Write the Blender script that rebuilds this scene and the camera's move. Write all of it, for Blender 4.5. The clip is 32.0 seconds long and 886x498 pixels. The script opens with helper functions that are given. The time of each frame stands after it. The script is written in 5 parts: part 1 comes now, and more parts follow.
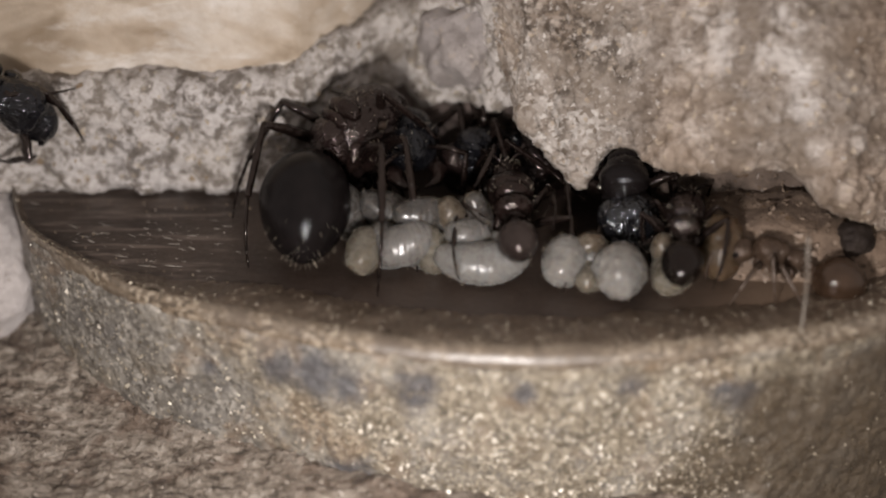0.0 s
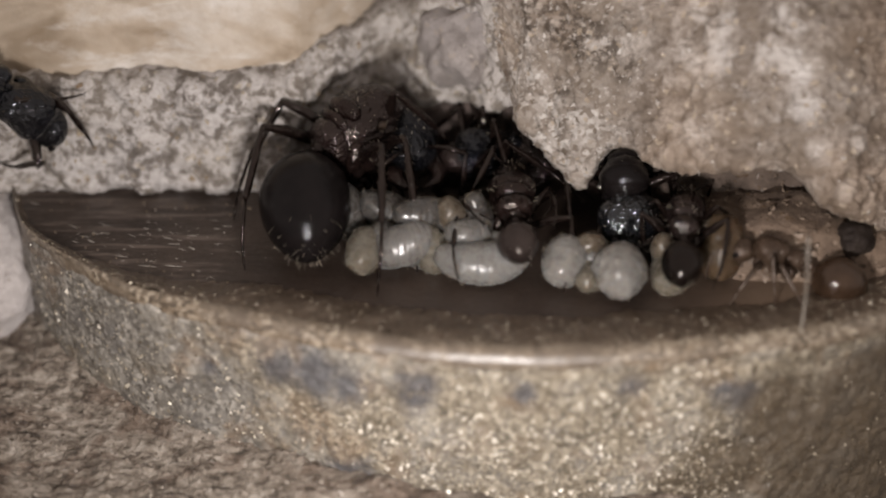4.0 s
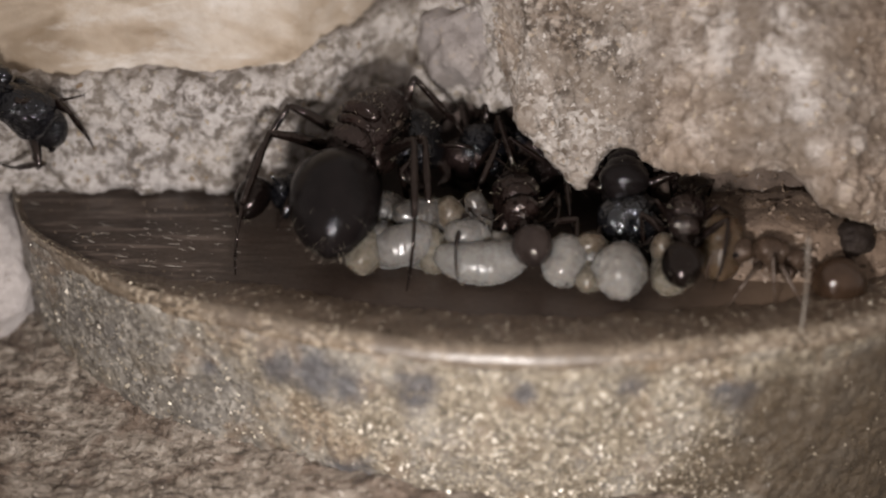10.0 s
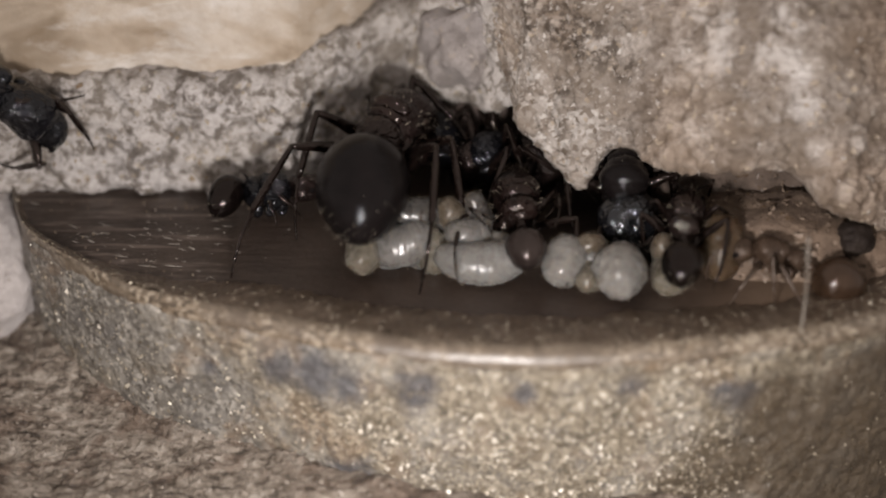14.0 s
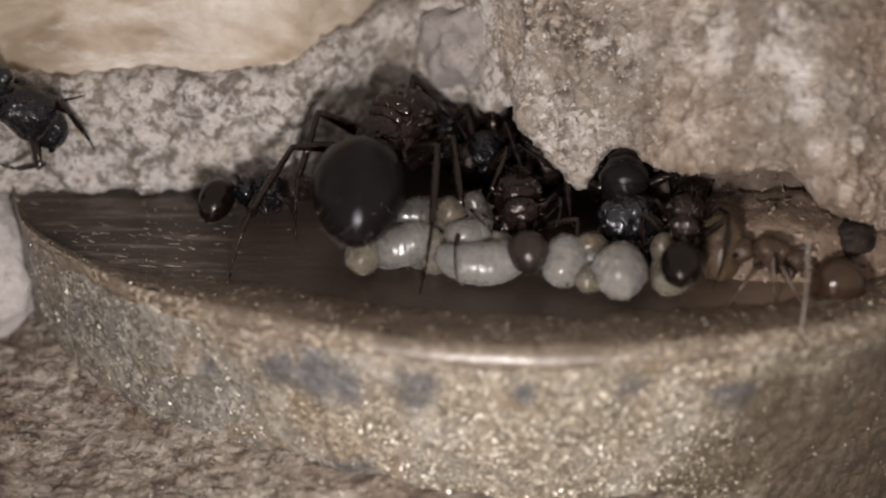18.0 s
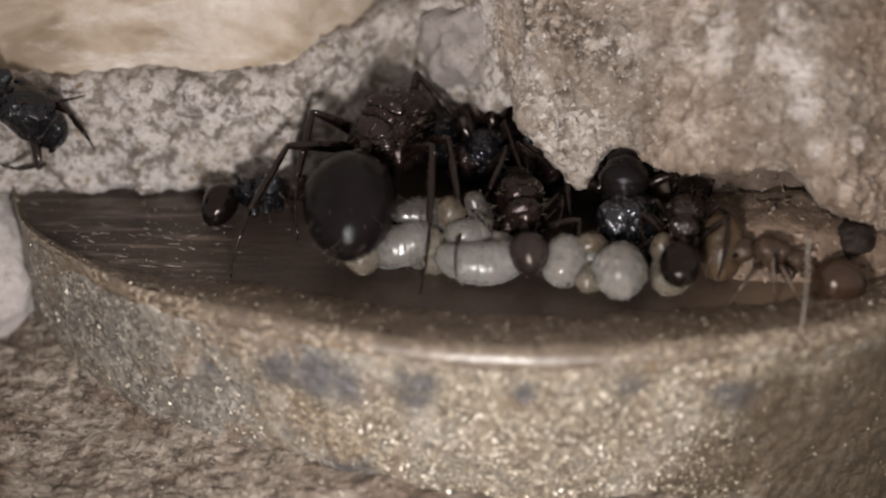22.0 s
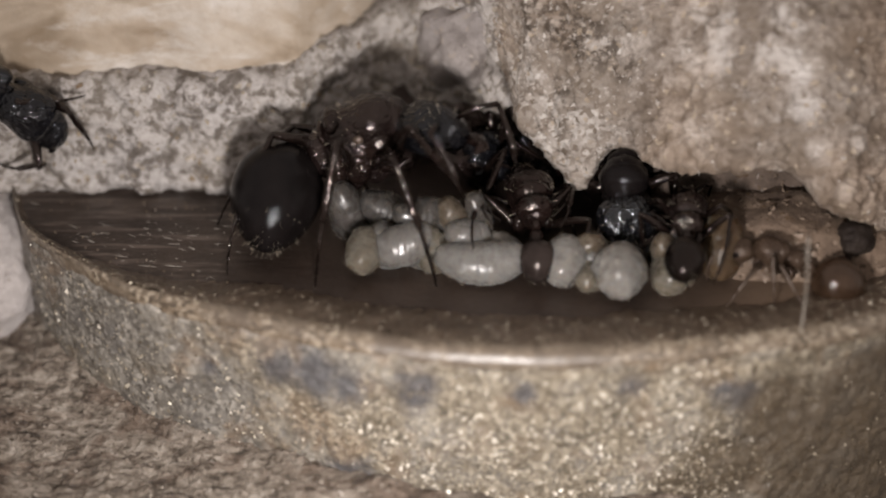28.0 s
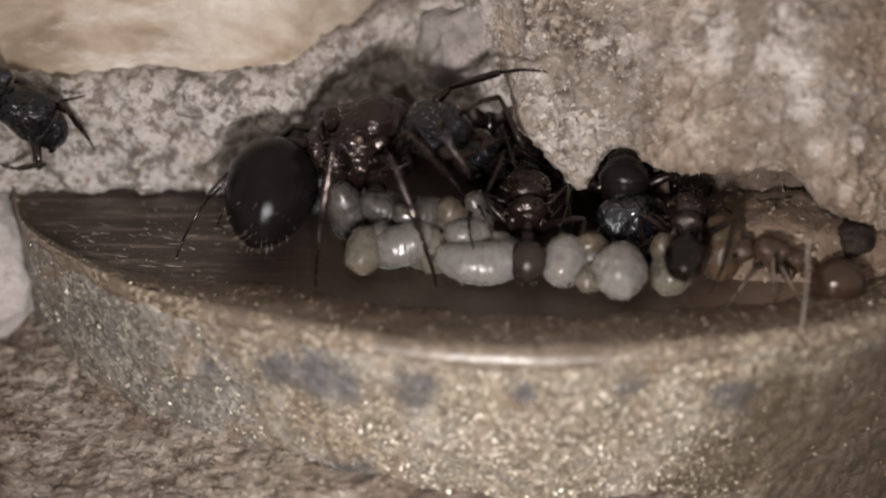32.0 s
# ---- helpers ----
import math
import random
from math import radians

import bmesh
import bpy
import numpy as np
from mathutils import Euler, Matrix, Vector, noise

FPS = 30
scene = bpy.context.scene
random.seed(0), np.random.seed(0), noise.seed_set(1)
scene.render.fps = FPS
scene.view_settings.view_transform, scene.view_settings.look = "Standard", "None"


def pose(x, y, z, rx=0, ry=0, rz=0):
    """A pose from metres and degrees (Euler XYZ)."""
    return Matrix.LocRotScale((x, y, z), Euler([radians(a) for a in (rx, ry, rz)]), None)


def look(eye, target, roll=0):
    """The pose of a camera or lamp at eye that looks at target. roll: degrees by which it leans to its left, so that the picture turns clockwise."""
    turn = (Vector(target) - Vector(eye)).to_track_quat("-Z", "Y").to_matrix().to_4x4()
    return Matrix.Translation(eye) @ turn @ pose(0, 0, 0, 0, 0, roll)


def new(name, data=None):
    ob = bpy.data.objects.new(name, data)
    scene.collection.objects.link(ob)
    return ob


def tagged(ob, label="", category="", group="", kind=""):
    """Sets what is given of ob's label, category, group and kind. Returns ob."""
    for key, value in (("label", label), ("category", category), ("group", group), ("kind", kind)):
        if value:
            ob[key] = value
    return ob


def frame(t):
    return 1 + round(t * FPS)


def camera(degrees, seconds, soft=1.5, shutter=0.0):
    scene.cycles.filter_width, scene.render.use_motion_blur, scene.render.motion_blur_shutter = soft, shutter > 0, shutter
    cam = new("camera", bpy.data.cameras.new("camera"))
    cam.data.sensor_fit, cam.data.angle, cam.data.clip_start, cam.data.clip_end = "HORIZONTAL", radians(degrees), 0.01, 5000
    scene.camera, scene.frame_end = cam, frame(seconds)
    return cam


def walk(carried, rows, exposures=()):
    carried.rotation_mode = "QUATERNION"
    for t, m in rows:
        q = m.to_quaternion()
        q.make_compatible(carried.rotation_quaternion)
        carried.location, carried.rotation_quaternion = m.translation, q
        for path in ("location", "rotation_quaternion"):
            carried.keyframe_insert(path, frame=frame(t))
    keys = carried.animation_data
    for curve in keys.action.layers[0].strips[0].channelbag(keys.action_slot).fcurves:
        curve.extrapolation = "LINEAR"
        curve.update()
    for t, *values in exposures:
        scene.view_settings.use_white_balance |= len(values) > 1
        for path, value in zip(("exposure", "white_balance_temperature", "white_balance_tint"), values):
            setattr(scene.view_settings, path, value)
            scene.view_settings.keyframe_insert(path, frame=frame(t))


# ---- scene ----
cam = camera(35, 32.0, 2.1)
EYE = (0.0, -0.0585, 0.0366)
walk(cam, [(0.0, look(EYE, (0, 0, 0))), (32.0, look(EYE, (0, 0, 0)))])
cam.data.dof.use_dof = True
cam.data.dof.focus_distance = 0.0695
cam.data.dof.aperture_fstop = 19.0

MM = 0.001

# ---- light: dim room and one small white lamp close under the lens ----
world = bpy.data.worlds.new("room")
world.use_nodes = True
scene.world = world
world.node_tree.nodes["Background"].inputs[0].default_value = (0.58, 0.51, 0.468, 1)
world.node_tree.nodes["Background"].inputs[1].default_value = 0.95
lamp_data = bpy.data.lights.new("ring_lamp", "AREA")
lamp_data.shape = "DISK"
lamp_data.size = 5 * MM
lamp_data.energy = 0.0258
lamp_data.color = (1.0, 0.94, 0.91)
lamp = new("ring_lamp", lamp_data)
lamp.matrix_world = look((-1 * MM, -41 * MM, 11.5 * MM), (-1 * MM, 0, 1 * MM))
scene.view_settings.exposure = 0.0


# ---- materials ----
def shader(name):
    m = bpy.data.materials.new(name)
    m.use_nodes = True
    nt = m.node_tree
    return m, nt, nt.nodes["Principled BSDF"]


def node(nt, kind, **inputs):
    n = nt.nodes.new(kind)
    for key, value in inputs.items():
        n.inputs[key].default_value = value
    return n


def tex(nt, coords, scale, detail=4.0, rough=0.6, distortion=0.0):
    n = node(nt, "ShaderNodeTexNoise", Scale=scale, Detail=detail, Roughness=rough, Distortion=distortion)
    nt.links.new(coords, n.inputs["Vector"])
    return n.outputs["Fac"]


def ramp(nt, fac, stops):
    n = nt.nodes.new("ShaderNodeValToRGB")
    while len(n.color_ramp.elements) < len(stops):
        n.color_ramp.elements.new(0.5)
    for e, (p, c) in zip(n.color_ramp.elements, stops):
        e.position = p
        e.color = (*c, 1) if len(c) == 3 else c
    nt.links.new(fac, n.inputs[0])
    return n.outputs[0]


def mix(nt, fac, a, b, blend="MIX"):
    n = nt.nodes.new("ShaderNodeMix")
    n.data_type, n.blend_type = "RGBA", blend
    for k, v in ((0, fac), (6, a), (7, b)):
        if isinstance(v, (int, float)):
            n.inputs[k].default_value = v
        elif isinstance(v, tuple):
            n.inputs[k].default_value = (*v, 1)
        else:
            nt.links.new(v, n.inputs[k])
    return n.outputs[2]


def bump(nt, height, distance, strength=1.0, under=None):
    n = node(nt, "ShaderNodeBump", Strength=strength, Distance=distance)
    nt.links.new(height, n.inputs["Height"])
    if under is not None:
        nt.links.new(under, n.inputs["Normal"])
    return n.outputs[0]


def blots(nt, coords, spots, wobble, edge=(1.6, 1.1)):
    """A mask of a few stains: spots are (x, y, z, radius) in millimetres."""
    wob = node(nt, "ShaderNodeTexNoise", Scale=wobble, Detail=3.0)
    nt.links.new(coords, wob.inputs["Vector"])
    total = None
    for x, y, z, r in spots:
        d = nt.nodes.new("ShaderNodeVectorMath")
        d.operation = "DISTANCE"
        d.inputs[1].default_value = (x * MM, y * MM, z * MM)
        nt.links.new(coords, d.inputs[0])
        a = nt.nodes.new("ShaderNodeMath")
        a.operation = "MULTIPLY_ADD"
        a.inputs[1].default_value = 1 / (r * MM)
        nt.links.new(d.outputs["Value"], a.inputs[0])
        nt.links.new(wob.outputs["Fac"], a.inputs[2])
        b = nt.nodes.new("ShaderNodeMapRange")
        b.inputs[1].default_value, b.inputs[2].default_value = edge
        nt.links.new(a.outputs[0], b.inputs[0])
        if total is None:
            total = b.outputs[0]
        else:
            s = nt.nodes.new("ShaderNodeMath")
            s.operation = "MAXIMUM"
            nt.links.new(total, s.inputs[0])
            nt.links.new(b.outputs[0], s.inputs[1])
            total = s.outputs[0]
    return total


def stone(name, pale, mid, dark, speck, size, amount, rough=0.8, relief=0.25, tint=None, soft=0.07, white=None, spots=(), crunch=None, scabs=()):
    """Mineral plaster: pale ground, blotches of a darker grain of `size` mm, fine crystals and pores."""
    m, nt, bsdf = shader(name)
    co = nt.nodes.new("ShaderNodeTexCoord").outputs["Object"]
    big = tex(nt, co, 160, 3, 0.55)
    blot = tex(nt, co, 1000 / size, 5, 0.68, 0.25)
    fine = tex(nt, co, 3400, 4, 0.75)
    ground = ramp(nt, fine, [(0.36, mid), (0.6, pale)])
    pit = ramp(nt, tex(nt, co, 2300, 4, 0.7), [(0.37, (1, 1, 1)), (0.45, (0, 0, 0))])
    patch = ramp(nt, tex(nt, co, 260, 3, 0.6), [(0.42, (0.1,) * 3), (0.62, (1, 1, 1))])
    pit = mix(nt, 1.0, pit, patch, "MULTIPLY")
    ground = mix(nt, pit, ground, dark)
    col = mix(nt, ramp(nt, blot, [(amount - 0.04, (1, 1, 1)), (amount + soft, (0, 0, 0))]), ground, ramp(nt, fine, [(0.36, dark), (0.66, tuple(0.75 * p + 0.25 * q for p, q in zip(dark, mid)))]))
    if white:
        col = mix(nt, ramp(nt, tex(nt, co, 300, 5, 0.62, 0.15), [(0.55, (0, 0, 0)), (0.64, (0.75,) * 3)]), col, white)
    flake = None
    if crunch:
        axis = nt.nodes.new("ShaderNodeSeparateXYZ")
        nt.links.new(co, axis.inputs[0])
        ragged = nt.nodes.new("ShaderNodeMath")
        ragged.operation = "MULTIPLY_ADD"
        ragged.inputs[1].default_value = 5 * MM
        nt.links.new(tex(nt, co, 330, 3, 0.6), ragged.inputs[0])
        nt.links.new(axis.outputs[0], ragged.inputs[2])
        where = nt.nodes.new("ShaderNodeMapRange")
        where.inputs[1].default_value, where.inputs[2].default_value = (crunch + 3.5) * MM, (crunch + 1.0) * MM
        nt.links.new(ragged.outputs[0], where.inputs[0])
        wob = node(nt, "ShaderNodeTexNoise", Scale=2600.0, Detail=2.0)
        nt.links.new(co, wob.inputs["Vector"])
        bent = mix(nt, 0.0004, co, wob.outputs["Color"], "ADD")
        cells = node(nt, "ShaderNodeTexVoronoi", Scale=3100.0)
        nt.links.new(bent, cells.inputs["Vector"])
        part_of = nt.nodes.new("ShaderNodeSeparateColor")
        nt.links.new(cells.outputs["Color"], part_of.inputs[0])
        tone = ramp(nt, part_of.outputs[0], [(0.0, (0.13, 0.1, 0.075)), (0.3, (0.27, 0.235, 0.205)), (0.65, (0.42, 0.385, 0.355)), (1.0, (0.58, 0.55, 0.52))])
        soften = nt.nodes.new("ShaderNodeMath")
        soften.operation = "MULTIPLY"
        soften.inputs[1].default_value = 0.62
        nt.links.new(where.outputs[0], soften.inputs[0])
        col = mix(nt, soften.outputs[0], col, tone)
        flake = nt.nodes.new("ShaderNodeMath")
        flake.operation = "MULTIPLY"
        nt.links.new(where.outputs[0], flake.inputs[0])
        nt.links.new(part_of.outputs[1], flake.inputs[1])
    if scabs:
        lean = node(nt, "ShaderNodeMapping")
        lean.inputs["Rotation"].default_value = (0, 0.5, 0)
        lean.inputs["Scale"].default_value = (0.5, 1.0, 1.5)
        nt.links.new(co, lean.inputs[0])
        streak = ramp(nt, tex(nt, lean.outputs[0], 420, 4, 0.62, 0.4), [(0.47, (0, 0, 0)), (0.6, (0.7,) * 3)])
        col = mix(nt, streak, col, (0.175, 0.14, 0.11))
        col = mix(nt, mix(nt, 1.0, blots(nt, co, scabs, 1500, (1.9, 0.9)), (0.7,) * 3, "MULTIPLY"), col, ramp(nt, fine, [(0.36, (0.4, 0.37, 0.35)), (0.6, (0.55, 0.52, 0.5))]))
    if spots:
        gritty = ramp(nt, tex(nt, co, 1900, 4, 0.75), [(0.46, (0.9,) * 3), (0.54, (0, 0, 0))])
        col = mix(nt, mix(nt, 1.0, blots(nt, co, spots, 420), gritty, "MULTIPLY"), col, (0.065, 0.049, 0.037))
    warm = ramp(nt, big, [(0.42, (0, 0, 0)), (0.62, (1, 1, 1))])
    w = nt.nodes.new("ShaderNodeMath")
    w.operation = "MULTIPLY"
    w.inputs[1].default_value = 0.7 if tint else 0.22
    nt.links.new(warm, w.inputs[0])
    col = mix(nt, w.outputs[0], col, tint or speck, "MULTIPLY" if tint else "MIX")
    grain = node(nt, "ShaderNodeTexVoronoi", Scale=4200.0)
    nt.links.new(co, grain.inputs["Vector"])
    pick = nt.nodes.new("ShaderNodeSeparateColor")
    nt.links.new(grain.outputs["Color"], pick.inputs[0])
    gold = ramp(nt, pick.outputs[0], [(0.955, (0, 0, 0)), (0.97, (0.75,) * 3)])
    col = mix(nt, gold, col, speck)
    nt.links.new(col, bsdf.inputs["Base Color"])
    nt.links.new(ramp(nt, pick.outputs[0], [(0.94, (rough,) * 3), (0.96, (0.16,) * 3)]), bsdf.inputs["Roughness"])
    b = bump(nt, blot, relief * MM, 0.9)
    b = bump(nt, pick.outputs[1], 0.1 * MM, 0.8, b)
    b = bump(nt, fine, 0.09 * MM, 0.9, b)
    if flake:
        b = bump(nt, flake.outputs[0], 0.22 * MM, 0.9, b)
    nt.links.new(b, bsdf.inputs["Normal"])
    return m


PLASTER = stone("speckled_plaster", (0.445, 0.418, 0.404), (0.34, 0.312, 0.296), (0.105, 0.087, 0.073), (0.3, 0.255, 0.2), 0.85, 0.475, relief=0.16, soft=0.05)
ROCK = stone("pale_rock", (0.375, 0.333, 0.3), (0.235, 0.2, 0.172), (0.12, 0.093, 0.072), (0.34, 0.28, 0.215), 2.6, 0.46, tint=(0.8, 0.68, 0.56), soft=0.16, white=(0.5, 0.465, 0.44), spots=((4.5, 4.7, 10.4, 1.3), (5.6, 4.9, 9.9, 1.5), (6.8, 4.7, 9.2, 1.5), (7.9, 4.4, 8.5, 1.3), (8.7, 4.2, 7.8, 0.9), (5.9, 3.5, 7.0, 0.7)), crunch=8.5, scabs=((16.6, 0.7, 9.0, 0.45), (16.8, 0.3, 7.6, 0.65), (17.6, -0.3, 5.6, 0.6), (18.9, -1.1, 3.9, 0.5), (19.5, 0.0, 5.7, 0.4)))
MAUVE = stone("mauve_plaster", (0.27, 0.243, 0.235), (0.22, 0.196, 0.186), (0.155, 0.135, 0.126), (0.32, 0.28, 0.25), 1.3, 0.42, relief=0.12)
WHITE = stone("white_stone", (0.43, 0.398, 0.39), (0.35, 0.32, 0.312), (0.26, 0.234, 0.226), (0.5, 0.45, 0.42), 1.2, 0.36)


def ochre_slab():
    """Smooth water-worn stone: cream, white and ochre clouds drawn out sideways."""
    m, nt, bsdf = shader("ochre_slab")
    co = nt.nodes.new("ShaderNodeTexCoord").outputs["Object"]
    mp = node(nt, "ShaderNodeMapping")
    mp.inputs["Scale"].default_value = (0.55, 1.0, 1.15)
    nt.links.new(co, mp.inputs[0])
    cloud = tex(nt, mp.outputs[0], 230, 4, 0.6, 0.5)
    vein = tex(nt, mp.outputs[0], 420, 5, 0.62, 0.3)
    fine = tex(nt, co, 1500, 4, 0.65)
    col = ramp(nt, cloud, [(0.36, (0.2, 0.148, 0.098)), (0.46, (0.34, 0.276, 0.21)), (0.58, (0.43, 0.374, 0.316))])
    col = mix(nt, ramp(nt, vein, [(0.52, (0, 0, 0)), (0.66, (0.85,) * 3)]), col, (0.52, 0.485, 0.45))
    col = mix(nt, ramp(nt, vein, [(0.3, (0.7,) * 3), (0.42, (0, 0, 0))]), col, (0.24, 0.195, 0.145))
    col = mix(nt, ramp(nt, fine, [(0.35, (0.3,) * 3), (0.6, (0, 0, 0))]), col, (0.27, 0.225, 0.175))
    nt.links.new(col, bsdf.inputs["Base Color"])
    bsdf.inputs["Roughness"].default_value = 0.75
    nt.links.new(bump(nt, vein, 0.25 * MM, 0.7, bump(nt, fine, 0.08 * MM, 0.7)), bsdf.inputs["Normal"])
    return m


SLAB = ochre_slab()


def grains(name, stops, rough, shine=0.5, tint=(1, 1, 1, 1)):
    """Loose mineral grains, each with a tone of its own."""
    m, nt, bsdf = shader(name)
    own = nt.nodes.new("ShaderNodeNewGeometry").outputs["Random Per Island"]
    nt.links.new(ramp(nt, own, stops), bsdf.inputs["Base Color"])
    bsdf.inputs["Roughness"].default_value = rough
    bsdf.inputs["Specular IOR Level"].default_value = shine
    bsdf.inputs["Specular Tint"].default_value = tint
    return m


CHIP = grains("rock_chips", [(0.0, (0.17, 0.137, 0.11)), (0.3, (0.29, 0.257, 0.228)), (0.8, (0.38, 0.347, 0.318)), (1.0, (0.46, 0.43, 0.402))], 0.55, 0.3)
AMBER_GRAIN = grains("amber_grains", [(0.0, (0.15, 0.1, 0.06)), (0.5, (0.24, 0.185, 0.125)), (1.0, (0.42, 0.37, 0.3))], 0.13, 0.9)
SPARK = grains("bronze_grains", [(0.0, (0.07, 0.056, 0.039)), (0.3, (0.14, 0.115, 0.082)), (0.6, (0.24, 0.202, 0.15)), (0.9, (0.36, 0.315, 0.25)), (1.0, (0.5, 0.45, 0.38))], 0.36, 0.7, (1.0, 0.92, 0.78, 1))
GLASSY = grains("glassy_grains", [(0.0, (0.22, 0.19, 0.145)), (0.6, (0.46, 0.415, 0.34)), (1.0, (0.76, 0.71, 0.63))], 0.34, 0.8, (1.0, 0.95, 0.84, 1))
BROWN_CRUMB = grains("brown_crumbs", [(0.0, (0.085, 0.061, 0.045)), (0.5, (0.15, 0.11, 0.082)), (1.0, (0.23, 0.173, 0.13))], 0.55, 0.25)
EARTH_CRUMB = grains("earth_crumbs", [(0.0, (0.03, 0.021, 0.015)), (0.6, (0.065, 0.046, 0.034)), (1.0, (0.11, 0.08, 0.06))], 0.5, 0.25)
CRUMB = grains("soil_crumbs", [(0.0, (0.08, 0.06, 0.045)), (0.35, (0.17, 0.138, 0.11)), (0.8, (0.26, 0.222, 0.185)), (1.0, (0.36, 0.32, 0.28))], 0.5, 0.3)


# blue-grey stains on the outer wall: x, y, z and radius in mm
STAINS = [(-10.9, -5.0, -3.2, 0.6), (-7.7, -6.5, -2.3, 1.3), (-5.8, -7.1, -2.3, 1.6), (-4.5, -7.5, -2.8, 1.1), (-1.1, -8.3, -1.9, 1.1), (-1.3, -8.3, -2.9, 0.9), (13.6, -7.7, -2.9, 1.1), (12.7, -7.9, -2.6, 0.7), (8.4, -8.6, -1.8, 0.7), (3.6, -8.8, -2.2, 0.7), (-4.4, -7.6, -7.8, 1.4), (-7.8, -6.5, -8.5, 1.2)]


def bronze_sand():
    """Glittering tan grit with grey and blue-grey stains."""
    m, nt, bsdf = shader("bronze_grit")
    co = nt.nodes.new("ShaderNodeTexCoord").outputs["Object"]
    big = tex(nt, co, 210, 4, 0.6)
    midn = tex(nt, co, 1100, 5, 0.72)
    fine = tex(nt, co, 3600, 3, 0.75)
    cell = node(nt, "ShaderNodeTexVoronoi", Scale=4600.0, Randomness=1.0)
    nt.links.new(co, cell.inputs["Vector"])
    pick = nt.nodes.new("ShaderNodeSeparateColor")
    nt.links.new(cell.outputs["Color"], pick.inputs[0])
    a = ramp(nt, pick.outputs[0], [(0.0, (0.075, 0.061, 0.043)), (0.35, (0.15, 0.124, 0.088)), (0.75, (0.225, 0.188, 0.138)), (1.0, (0.36, 0.312, 0.243))])
    b = ramp(nt, pick.outputs[1], [(0.0, (0.09, 0.081, 0.07)), (0.6, (0.19, 0.173, 0.15)), (1.0, (0.33, 0.308, 0.275))])
    axis = nt.nodes.new("ShaderNodeSeparateXYZ")
    nt.links.new(co, axis.inputs[0])
    side = nt.nodes.new("ShaderNodeMapRange")
    side.inputs[1].default_value, side.inputs[2].default_value = -12 * MM, 6 * MM
    side.inputs[3].default_value, side.inputs[4].default_value = 0.16, -0.1
    nt.links.new(axis.outputs[0], side.inputs[0])
    s = nt.nodes.new("ShaderNodeMath")
    nt.links.new(side.outputs[0], s.inputs[0])
    nt.links.new(big, s.inputs[1])
    col = mix(nt, ramp(nt, s.outputs[0], [(0.44, (0, 0, 0)), (0.62, (1, 1, 1))]), a, b)
    col = mix(nt, ramp(nt, midn, [(0.34, (0.5,) * 3), (0.56, (1.0,) * 3)]), (0.05, 0.041, 0.03), col)
    pale = tex(nt, co, 340, 3, 0.55)
    col = mix(nt, ramp(nt, pale, [(0.54, (0, 0, 0)), (0.68, (0.55,) * 3)]), col, (0.33, 0.305, 0.265))
    col = mix(nt, ramp(nt, tex(nt, co, 480, 4, 0.65, 0.3), [(0.53, (0, 0, 0)), (0.66, (0.55,) * 3)]), col, (0.105, 0.098, 0.092))
    col = mix(nt, ramp(nt, tex(nt, co, 390, 3, 0.6, 0.6), [(0.56, (0, 0, 0)), (0.68, (0.45,) * 3)]), col, (0.18, 0.118, 0.07))
    stain = blots(nt, co, STAINS, 1500, (1.7, 0.85))
    s = nt.nodes.new("ShaderNodeMath")
    s.operation = "MULTIPLY"
    s.inputs[1].default_value = 0.86
    nt.links.new(stain, s.inputs[0])
    col = mix(nt, s.outputs[0], col, ramp(nt, fine, [(0.3, (0.028, 0.0275, 0.032)), (0.7, (0.098, 0.095, 0.103))]))
    rust = blots(nt, co, [(-10.0, -5.5, -1.1, 1.3), (-8.1, -6.3, -1.3, 1.0), (-6.3, -7.0, -5.1, 1.5), (-4.6, -7.5, -6.2, 1.2), (12.1, -8.1, -1.3, 1.3), (9.9, -8.5, -0.5, 0.9), (-12.3, -4.4, -3.6, 0.8)], 700)
    s = nt.nodes.new("ShaderNodeMath")
    s.operation = "MULTIPLY"
    s.inputs[1].default_value = 0.38
    nt.links.new(rust, s.inputs[0])
    col = mix(nt, s.outputs[0], col, ramp(nt, pick.outputs[0], [(0.0, (0.07, 0.045, 0.025)), (0.7, (0.21, 0.14, 0.085)), (1.0, (0.46, 0.36, 0.25))]))
    # brown dirt along the foot; painted shade where the right end turns away
    dirt_and_shade = blots(nt, co, [(22.0, -4.8, -4.5, 4.8), (18.6, -6.2, -4.6, 2.8), (19.8, -5.6, -2.6, 1.9), (18.0, -6.5, -7.0, 3.0), (16.6, -7.1, -8.8, 2.2), (18.6, -6.4, -7.5, 2.6), (17.0, -6.9, -9.0, 2.4), (20.5, -5.6, -8.5, 5.0), (22.5, -4.5, -12.0, 5.0), (15.8, -7.3, -5.0, 3.0), (13.2, -8.0, -7.0, 2.6), (11.0, -8.4, -8.6, 2.0), (-1.0, -9.0, -9.6, 1.6), (6.0, -9.0, -9.8, 1.8)], 300)
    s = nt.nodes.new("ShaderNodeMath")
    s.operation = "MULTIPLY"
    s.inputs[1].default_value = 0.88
    nt.links.new(dirt_and_shade, s.inputs[0])
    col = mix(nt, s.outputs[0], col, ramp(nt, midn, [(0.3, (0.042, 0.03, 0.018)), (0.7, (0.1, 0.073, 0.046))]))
    nt.links.new(col, bsdf.inputs["Base Color"])
    nt.links.new(ramp(nt, pick.outputs[2], [(0.5, (0.6,) * 3), (1.0, (0.26,) * 3)]), bsdf.inputs["Roughness"])
    bsdf.inputs["Specular IOR Level"].default_value = 0.7
    nb = bump(nt, pick.outputs[1], 0.09 * MM, 0.8)
    nb = bump(nt, midn, 0.3 * MM, 0.8, nb)
